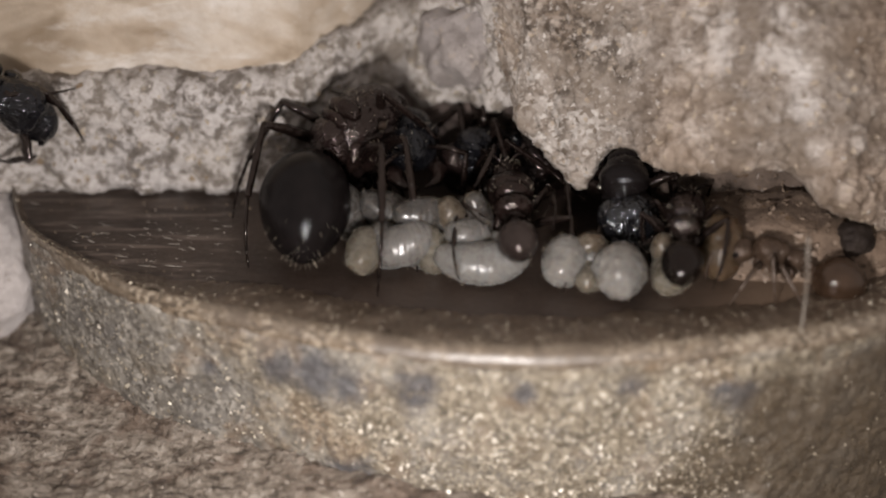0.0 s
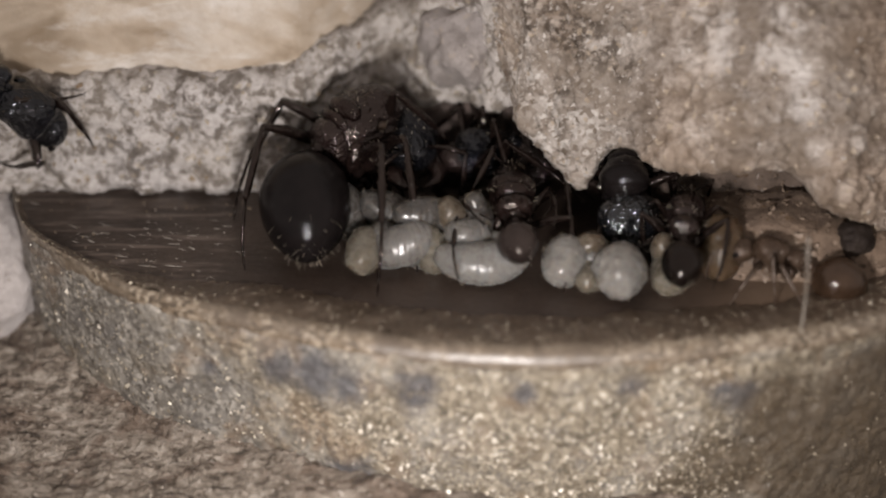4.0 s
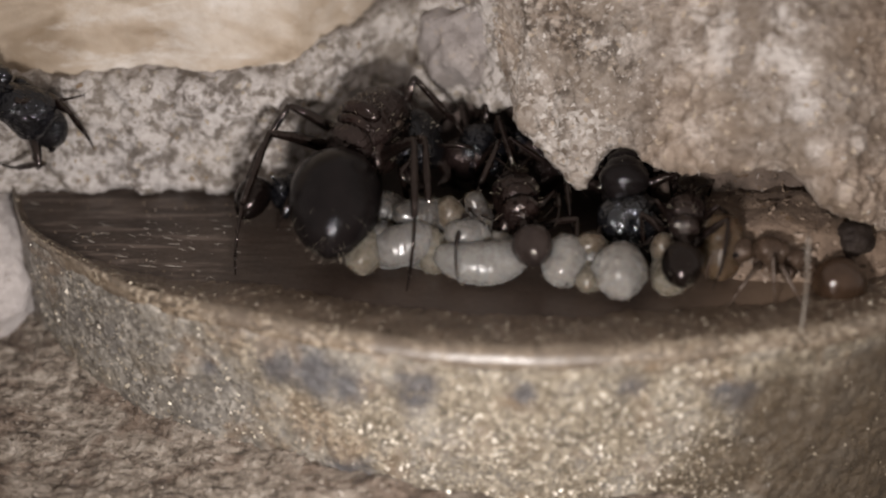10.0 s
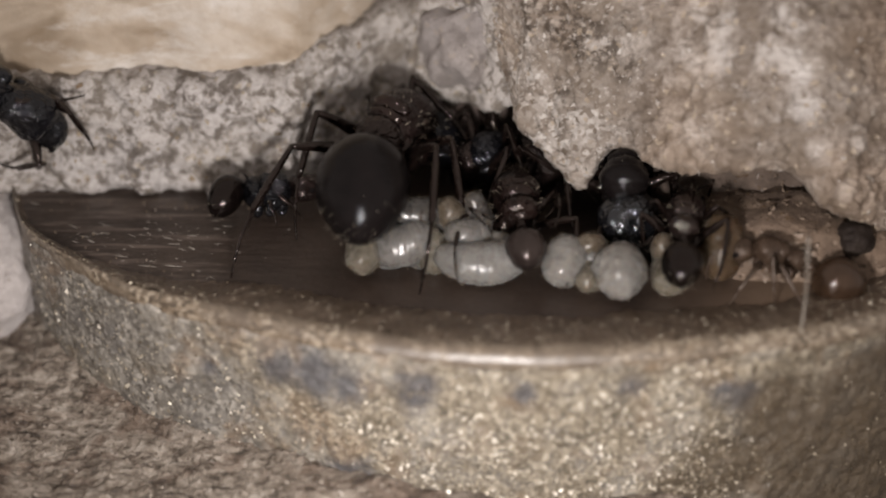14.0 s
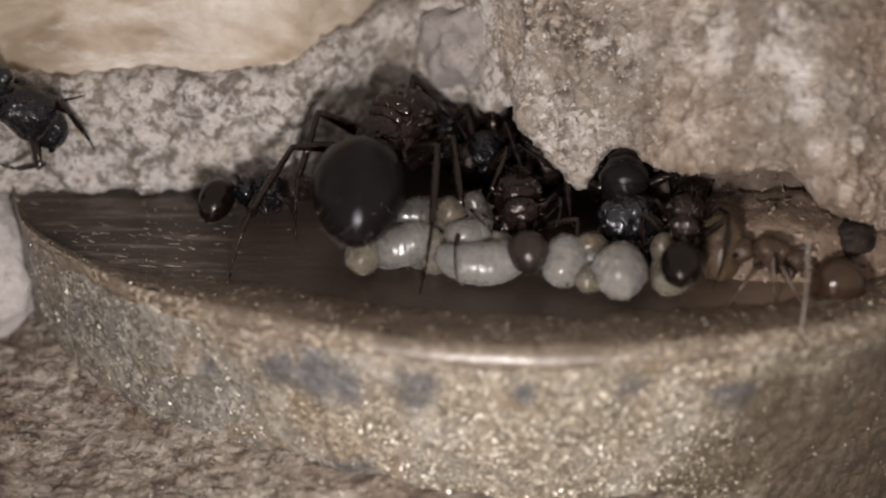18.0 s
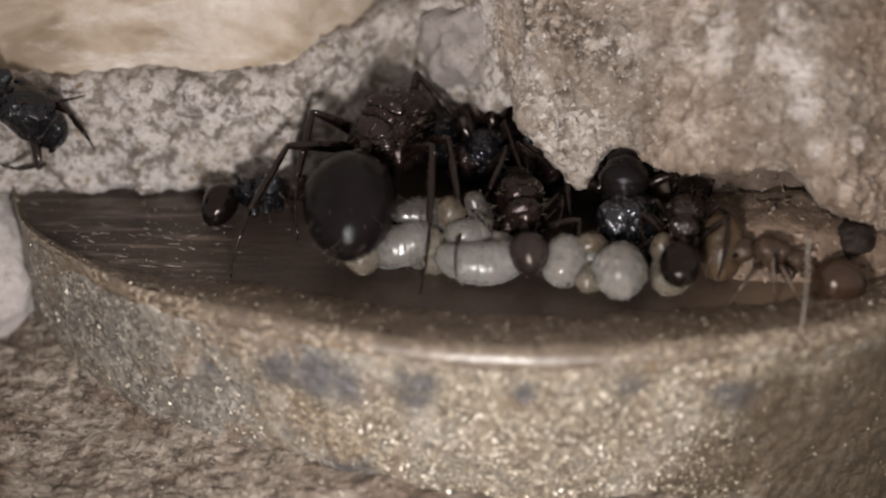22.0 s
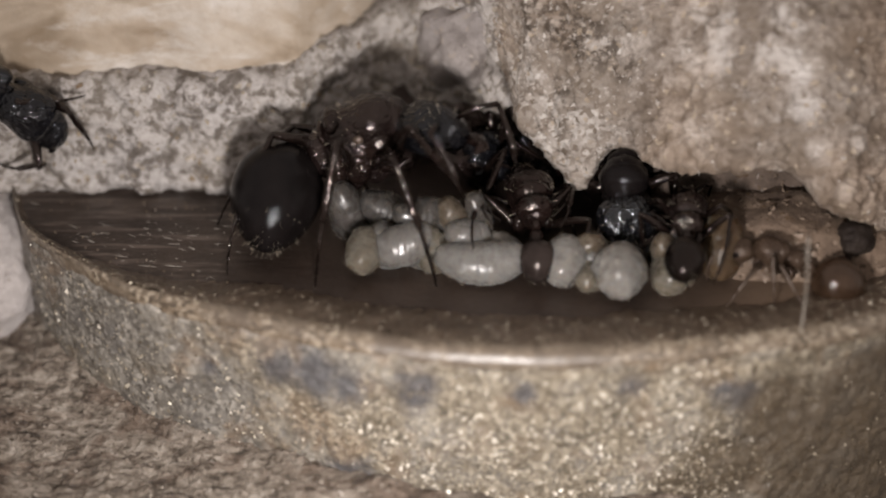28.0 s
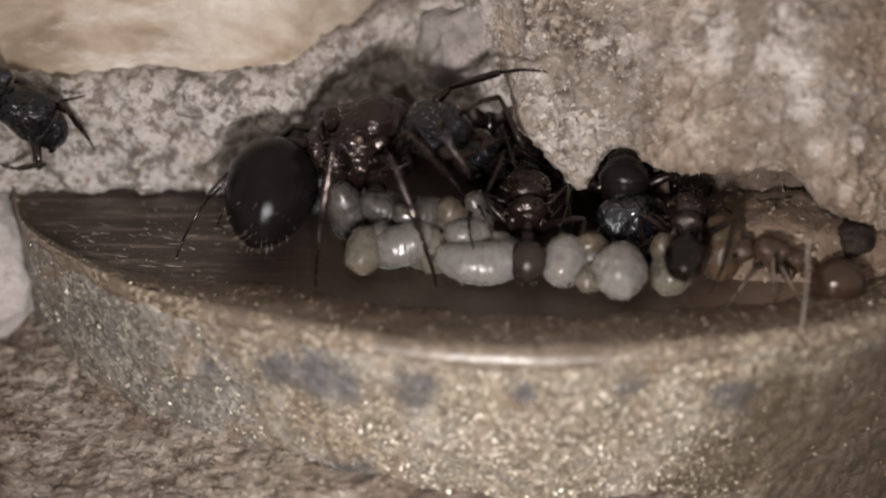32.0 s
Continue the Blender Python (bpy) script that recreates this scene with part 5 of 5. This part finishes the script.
def motions():
    move_ant(QUEEN,
               [(0, -4.18, 5.80, 3.46), (8, -4.18, 5.80, 3.46), (9, -4.12, 5.80, 3.42), (10, -3.63, 5.40, 3.50), (11, -3.04, 6.20, 2.92), (13.5, -2.45, 6.16, 3.11), (19, -2.30, 6.07, 3.22), (23, -2.73, 6.00, 3.35), (24, -3.00, 5.30, 3.39), (25, -3.43, 5.20, 3.12), (25.5, -3.58, 5.14, 3.15), (27.5, -3.90, 3.40, 4.16), (30, -3.95, 3.34, 4.19), (32, -3.89, 3.30, 4.21)],
               [(0, -6.73, 0.70, 1.91), (5.5, -6.70, 0.70, 1.88), (8, -6.59, 0.70, 1.97), (9, -6.25, 0.70, 2.16), (9.5, -5.78, 0.47, 2.52), (10, -5.19, 0.25, 2.43), (11, -4.60, -0.20, 3.00), (12, -4.10, -0.40, 3.33), (13.5, -3.80, -0.59, 3.60), (14.5, -4.07, -0.57, 3.65), (16.5, -4.05, -0.53, 3.47), (19, -4.14, -0.48, 3.32), (21, -4.37, -0.44, 2.83), (23, -4.68, -0.40, 2.55), (23.5, -4.95, -0.15, 2.97), (24, -5.14, 0.10, 3.28), (25, -6.48, 0.60, 3.48), (25.5, -6.94, 0.80, 3.28), (27.5, -8.06, 1.60, 1.96), (28.5, -8.70, 1.64, 2.07), (30, -8.86, 1.71, 2.22), (32, -9.09, 1.80, 2.30)],
               [(0, -1.35, 6.60, 2.71), (8.5, -1.35, 6.60, 2.71), (9.5, -1.45, 7.20, 2.73), (11, -1.18, 8.40, 2.12), (13.5, -0.57, 8.36, 1.97), (19, -0.42, 8.27, 2.01), (23, -0.57, 8.20, 1.88), (24, -0.77, 7.30, 2.18), (25, -0.65, 7.00, 2.41), (27.5, -0.05, 1.70, 5.42), (28.5, 0.03, 1.50, 5.58), (30, 0.05, 1.50, 5.58), (32, 0.30, 1.50, 5.64)],
               {('hind', 1): [(0, -3.11, -3.22, -0.60), (8.5, -3.11, -3.22, -0.60), (9, -2.38, -1.51, -0.60), (10, -1.72, -2.74, -0.60), (11, -1.13, -3.08, -0.60), (25.5, -1.07, -3.08, -0.60), (27.5, -6.11, -2.50, -0.60), (32, -6.11, -2.50, -0.60)],
                ('hind', -1): [(0, -9.50, -0.75, -0.60), (9, -9.87, -1.11, -0.60), (10.5, -10.18, -1.51, -0.60), (11, -10.22, -1.61, -0.60), (25.5, -10.36, -1.61, -0.60), (28, -10.47, -1.41, -0.60), (28.5, -12.82, 0.12, -0.60), (32, -13.18, 0.12, -0.60)],
                ('middle', 1): [(0, -1.27, -1.11, -0.60), (9.5, -1.27, -1.11, -0.60), (11, -0.25, -1.26, -0.60), (13.5, 0.85, -1.01, -0.60), (24, 0.77, -1.01, -0.60), (25, 1.60, 1.88, -0.60), (27.5, -0.32, -2.40, -0.60), (32, -0.32, -2.40, -0.60)],
                ('middle', -1): [(0, -10.87, 3.94, -0.60), (10, -10.62, 3.83, -0.60), (11, -7.39, 1.88, -0.60), (24, -7.39, 1.88, -0.60), (25.5, -8.81, 3.26, -0.60), (27.5, -11.57, 3.26, -0.60), (32, -11.57, 3.26, -0.60)],
                ('front', 1): [(0, 0.47, 6.00, 1.54), (11, 1.95, 6.00, 1.20), (25.5, 1.95, 6.00, 1.20), (27.5, 1.44, 0.90, 1.54), (32, 1.50, 0.90, 1.54)],
                ('front', -1): [(0, -5.72, 8.00, 4.64), (11, -4.26, 8.00, 4.31), (25.5, -2.48, 8.00, 4.47), (27.5, 4.60, 8.20, 0.10), (30.4, 4.70, 8.20, 0.10), (31, 4.61, 4.50, 3.13), (31.3, 4.75, 2.20, 5.67), (31.6, 4.62, 2.00, 7.46), (32, 4.71, 2.00, 8.60)]}, tail=[(0, -6.73, -1.90, 0.41), (9, -6.25, -1.95, 0.76), (11, -4.55, -2.98, 1.88), (13.5, -4.04, -3.37, 2.48), (19, -4.26, -3.26, 2.20), (23, -4.68, -3.22, 1.53), (24, -5.2, -2.78, 2.40), (25, -6.74, -2.28, 2.67), (27.5, -8.45, -0.98, 0.49), (28.5, -9.22, -0.88, 0.52), (32, -9.81, -0.69, 0.79)], gaze=[(0, -0.54, 2.20, 1.19), (8.5, -0.54, 2.20, 1.19), (10, -0.84, 5.00, 2.08), (11, -1.08, 8.00, 2.09), (13.5, -0.57, 8.36, 1.97), (19, -0.42, 8.27, 2.01), (23, -0.57, 8.20, 1.88), (24, -0.77, 7.30, 2.18), (25, -0.65, 7.00, 2.41), (27.5, -0.05, 1.70, 5.42), (28.5, 0.03, 1.50, 5.58), (30, 0.05, 1.50, 5.58), (32, 0.30, 1.50, 5.64)])
    move_ant(NURSE,
               [(0, 3.36, 1.20, 1.87), (3.5, 3.36, 1.20, 1.87), (5.5, 3.64, 1.20, 1.68), (13, 3.64, 1.20, 1.78), (19, 3.73, 1.20, 1.68), (22.5, 3.84, 1.20, 1.68), (23.5, 4.28, 1.20, 1.75), (28, 4.33, 1.20, 1.94), (32, 4.11, 1.20, 1.94)],
               [(0, 3.54, -2.20, 1.76), (2, 3.52, -2.20, 1.57), (3.5, 3.46, -2.20, 1.70), (5.5, 4.01, -2.20, 1.38), (8, 4.01, -2.20, 1.35), (10, 4.24, -2.20, 1.51), (11.5, 4.16, -2.20, 1.44), (13, 3.80, -2.20, 1.29), (14, 3.93, -2.20, 1.32), (19, 4.04, -2.20, 1.13), (22.5, 4.07, -2.20, 1.07), (23.5, 4.35, -2.20, 0.81), (25, 4.13, -2.20, 0.75), (27.5, 4.59, -2.20, 0.68), (29, 4.35, -2.20, 0.62), (30, 4.46, -2.20, 0.56), (31, 4.08, -2.20, 0.68), (32, 4.00, -2.20, 0.62)],
               [(0, 3.18, 4.00, 2.30), (5.5, 3.47, 4.00, 1.97), (23, 3.77, 4.00, 1.64), (32, 4.05, 4.00, 1.97)],
               {('hind', 1): [(0, 5.68, -3.50, 0.00), (22, 5.79, -3.50, 0.00), (24, 5.90, -3.50, 0.00), (32, 5.84, -3.50, 0.00)],
                ('hind', -1): [(0, 0.74, -3.80, 0.71), (22, 0.63, -3.80, 0.83), (24, 1.43, -2.50, 1.63), (32, 1.43, -2.50, 1.63)],
                ('middle', 1): [(0, 5.28, -0.60, 1.66), (22, 5.44, -0.60, 1.60), (24, 5.71, -0.60, 1.66), (32, 5.60, -0.60, 1.66)],
                ('middle', -1): [(0, 1.92, -1.80, 2.51), (22, 2.08, -1.80, 2.39), (24, 2.45, -1.80, 2.39), (32, 2.29, -1.80, 2.39)],
                ('front', 1): [(0, 4.84, 0.30, 1.67), (22, 5.01, 0.30, 1.57), (24, 5.39, 0.30, 1.67), (32, 5.25, 0.30, 1.67)],
                ('front', -1): [(0, 2.27, -0.80, 2.16), (22, 2.46, -0.80, 2.10), (24, 2.76, -0.80, 2.16), (32, 2.59, -0.80, 2.16)]}, spread=1.5)
    move_ant(FEEDER,
               [(0, 9.07, 2.95, 2.55), (32, 9.07, 2.95, 2.55)],
               [(0, 10.18, 6.15, 0.7), (32, 10.18, 6.15, 0.7)],
               [(0, 9.44, 0.30, -0.38), (12, 9.47, 0.30, -0.41), (20, 9.42, 0.30, -0.41), (22, 9.39, 0.30, -0.45), (25, 9.41, 0.30, -0.38), (28, 9.36, 0.30, -0.35), (32, 9.38, 0.30, -0.35)],
               {('front', 1): [(0, 7.38, -4.75, 0.74), (32, 7.32, -4.75, 0.74)],
                ('front', -1): [(0, 9.30, -1.80, 1.26), (32, 9.30, -1.80, 1.26)],
                ('middle', 1): [(0, 6.95, 1.07, -0.60), (32, 6.95, 1.07, -0.60)],
                ('middle', -1): [(0, 10.90, 2.15, -0.60), (32, 10.90, 2.15, -0.60)],
                ('hind', 1): [(0, 7.95, 5.87, -0.60), (32, 7.95, 5.87, -0.60)],
                ('hind', -1): [(0, 11.38, 5.87, -0.60), (32, 11.38, 5.87, -0.60)]}, spread=4.0)
    move_ant(BACK,
               [(0, 11.58, -0.80, 2.00), (22.5, 11.58, -0.80, 2.00), (24, 11.70, -0.80, 2.16), (32, 11.70, -0.80, 2.16)],
               [(0, 11.05, -3.80, 1.52), (13, 11.06, -3.80, 1.46), (22.5, 10.98, -3.80, 1.46), (23, 11.07, -3.80, 1.61), (23.5, 11.19, -3.80, 1.77), (25.5, 11.24, -3.80, 1.77), (28, 11.17, -3.80, 1.70), (32, 11.16, -3.80, 1.77)],
               [(0, 12.13, 1.80, 1.91), (32, 12.19, 1.80, 1.91)],
               {('hind', 1): [(0, 12.53, -4.20, 0.53), (22, 12.53, -4.20, 0.53), (24, 12.65, -4.00, 1.18), (32, 12.44, -4.20, 0.37)],
                ('hind', -1): [(0, 10.29, -1.51, -0.60), (32, 10.29, -1.51, -0.60)],
                ('middle', 1): [(0, 14.48, 2.15, -0.60), (32, 14.48, 2.15, -0.60)],
                ('middle', -1): [(0, 10.90, 1.07, -0.60), (32, 10.90, 1.07, -0.60)]}, spread=0.9)
    move_ant(DEEP,
               [(0, 2.60, 6.40, 2.06), (5, 2.54, 6.40, 1.99), (6, 2.16, 6.40, 1.75), (9, 2.71, 6.40, 2.25), (12, 3.07, 6.40, 2.06), (13, 3.28, 6.40, 1.79), (24, 3.07, 6.40, 1.99), (32, 2.96, 6.40, 1.72)],
               [(0, 5.35, 8.00, 0.45), (32, 5.41, 8.00, 0.38)],
               [(0, 0.91, 6.00, 1.70), (6, 0.53, 6.00, 1.57), (9, 0.94, 6.00, 1.94), (12, 1.59, 6.00, 1.80), (32, 1.53, 6.00, 1.47)],
               {}, spread=1.2)
    rear = [(0, -8.22, 4.00, 0.81), (8, -8.22, 4.00, 0.81), (9.5, -9.47, 3.60, 0.88), (11, -9.88, 3.40, 0.93), (13, -10.29, 3.40, 1.16), (14, -11.13, 3.30, 1.21), (14.5, -11.50, 3.30, 0.98), (16.5, -11.60, 3.30, 0.79), (21, -11.44, 3.30, 0.65), (24, -11.29, 3.30, 0.32), (25.5, -11.29, 3.30, 0.32), (27.5, -10.49, 3.40, 0.49), (29, -9.08, 3.80, 0.60), (32, -8.94, 3.80, 0.60)]
    move_ant(PASSER,
               [(0, -6.15, 5.20, 0.47), (8, -6.15, 5.20, 0.47), (9.5, -7.42, 4.60, 0.57), (11, -7.82, 4.30, 0.74), (13, -8.29, 4.20, 0.87), (14, -9.02, 4.00, 0.91), (16.5, -9.37, 4.00, 0.98), (22, -9.31, 4.00, 0.98), (24, -9.15, 4.00, 0.81), (25.5, -9.09, 4.00, 0.81), (27.5, -8.25, 4.20, 0.70), (29, -6.98, 4.60, 0.57), (32, -6.83, 4.60, 0.57)],
               rear,
               [(0, -4.58, 6.00, 0.35), (8, -4.58, 6.00, 0.35), (9.5, -5.72, 5.40, 0.45), (13, -6.57, 5.00, 0.58), (14.5, -7.42, 4.80, 0.79), (25.5, -7.28, 4.80, 0.69), (29, -5.28, 5.40, 0.45), (32, -5.13, 5.40, 0.45)],
               {}, tail=[(t, x - 0.7, y - 1.5, z - 0.9) for t, x, y, z in rear])
    move_ant(CLIMBER,
               [(0, -21.77, 4.60, 6.11), (1.5, -21.72, 4.60, 6.05), (2.1, -21.34, 4.60, 5.83), (32, -21.33, 4.60, 5.71)],
               [(0, -25.36, 4.60, 6.97), (1.5, -25.31, 4.60, 6.91), (2.1, -24.94, 4.60, 6.70), (32, -24.93, 4.60, 6.57)],
               [(0, -20.91, 5.20, 3.92), (1.5, -20.87, 5.20, 3.86), (2.1, -20.47, 5.20, 3.63), (32, -20.46, 5.20, 3.50)],
               {('front', -1): [(0, -18.68, 6.30, 2.70), (1.5, -18.63, 6.30, 2.63), (2.1, -18.22, 6.30, 2.40), (32, -18.21, 6.30, 2.27)],
                ('middle', -1): [(0, -18.79, 6.30, 5.67), (1.5, -18.74, 6.30, 5.61), (2.1, -18.34, 6.30, 5.38), (32, -18.33, 6.30, 5.26)],
                ('hind', -1): [(0, -24.21, 6.60, 8.81), (1.5, -24.17, 6.60, 8.75), (2.1, -23.78, 6.60, 8.54), (32, -23.78, 6.60, 8.41)],
                ('front', 1): [(0, -23.76, 6.30, 1.80), (1.5, -23.71, 6.30, 1.74), (2.1, -23.31, 6.30, 1.50), (32, -23.30, 6.30, 1.37)],
                ('middle', 1): [(0, -25.67, 6.00, 3.12), (1.5, -25.62, 6.00, 3.05), (2.1, -25.22, 6.00, 2.82), (32, -25.22, 6.00, 2.69)],
                ('hind', 1): [(0, -26.80, 6.00, 4.74), (1.5, -26.76, 6.00, 4.67), (2.1, -26.37, 6.00, 4.45), (32, -26.36, 6.00, 4.32)]}, (0, -1, 0.35), spread=-0.25, gaze=[(0, -21.64, 7.00, 3.26), (1.5, -21.59, 7.00, 3.20), (2.1, -21.19, 7.00, 2.96), (32, -21.18, 7.00, 2.83)])
    move_ant(CALLOW,
               [(0, 15.97, -2.20, 0.97), (32, 15.97, -2.20, 0.97)],
               [(0, 18.81, -3.00, 0.05), (32, 18.77, -3.00, -0.01)],
               [(0, 14.46, -1.80, 1.19), (32, 14.46, -1.80, 1.19)],
               {('front', -1): [(0, 13.23, -4.31, -0.60), (32, 13.15, -4.31, -0.60)],
                ('middle', -1): [(0, 15.56, -4.17, -0.60), (32, 15.50, -4.17, -0.60)],
                ('hind', -1): [(0, 16.99, -4.87, -0.60), (32, 16.99, -4.87, -0.60)],
                ('front', 1): [(0, 15.69, 0.28, -0.60), (32, 15.69, 0.28, -0.60)],
                ('middle', 1): [(0, 16.87, 0.54, -0.60), (32, 16.87, 0.54, -0.60)],
                ('hind', 1): [(0, 18.21, 0.28, -0.60), (32, 18.21, 0.28, -0.60)]}, spread=2.2)


motions()
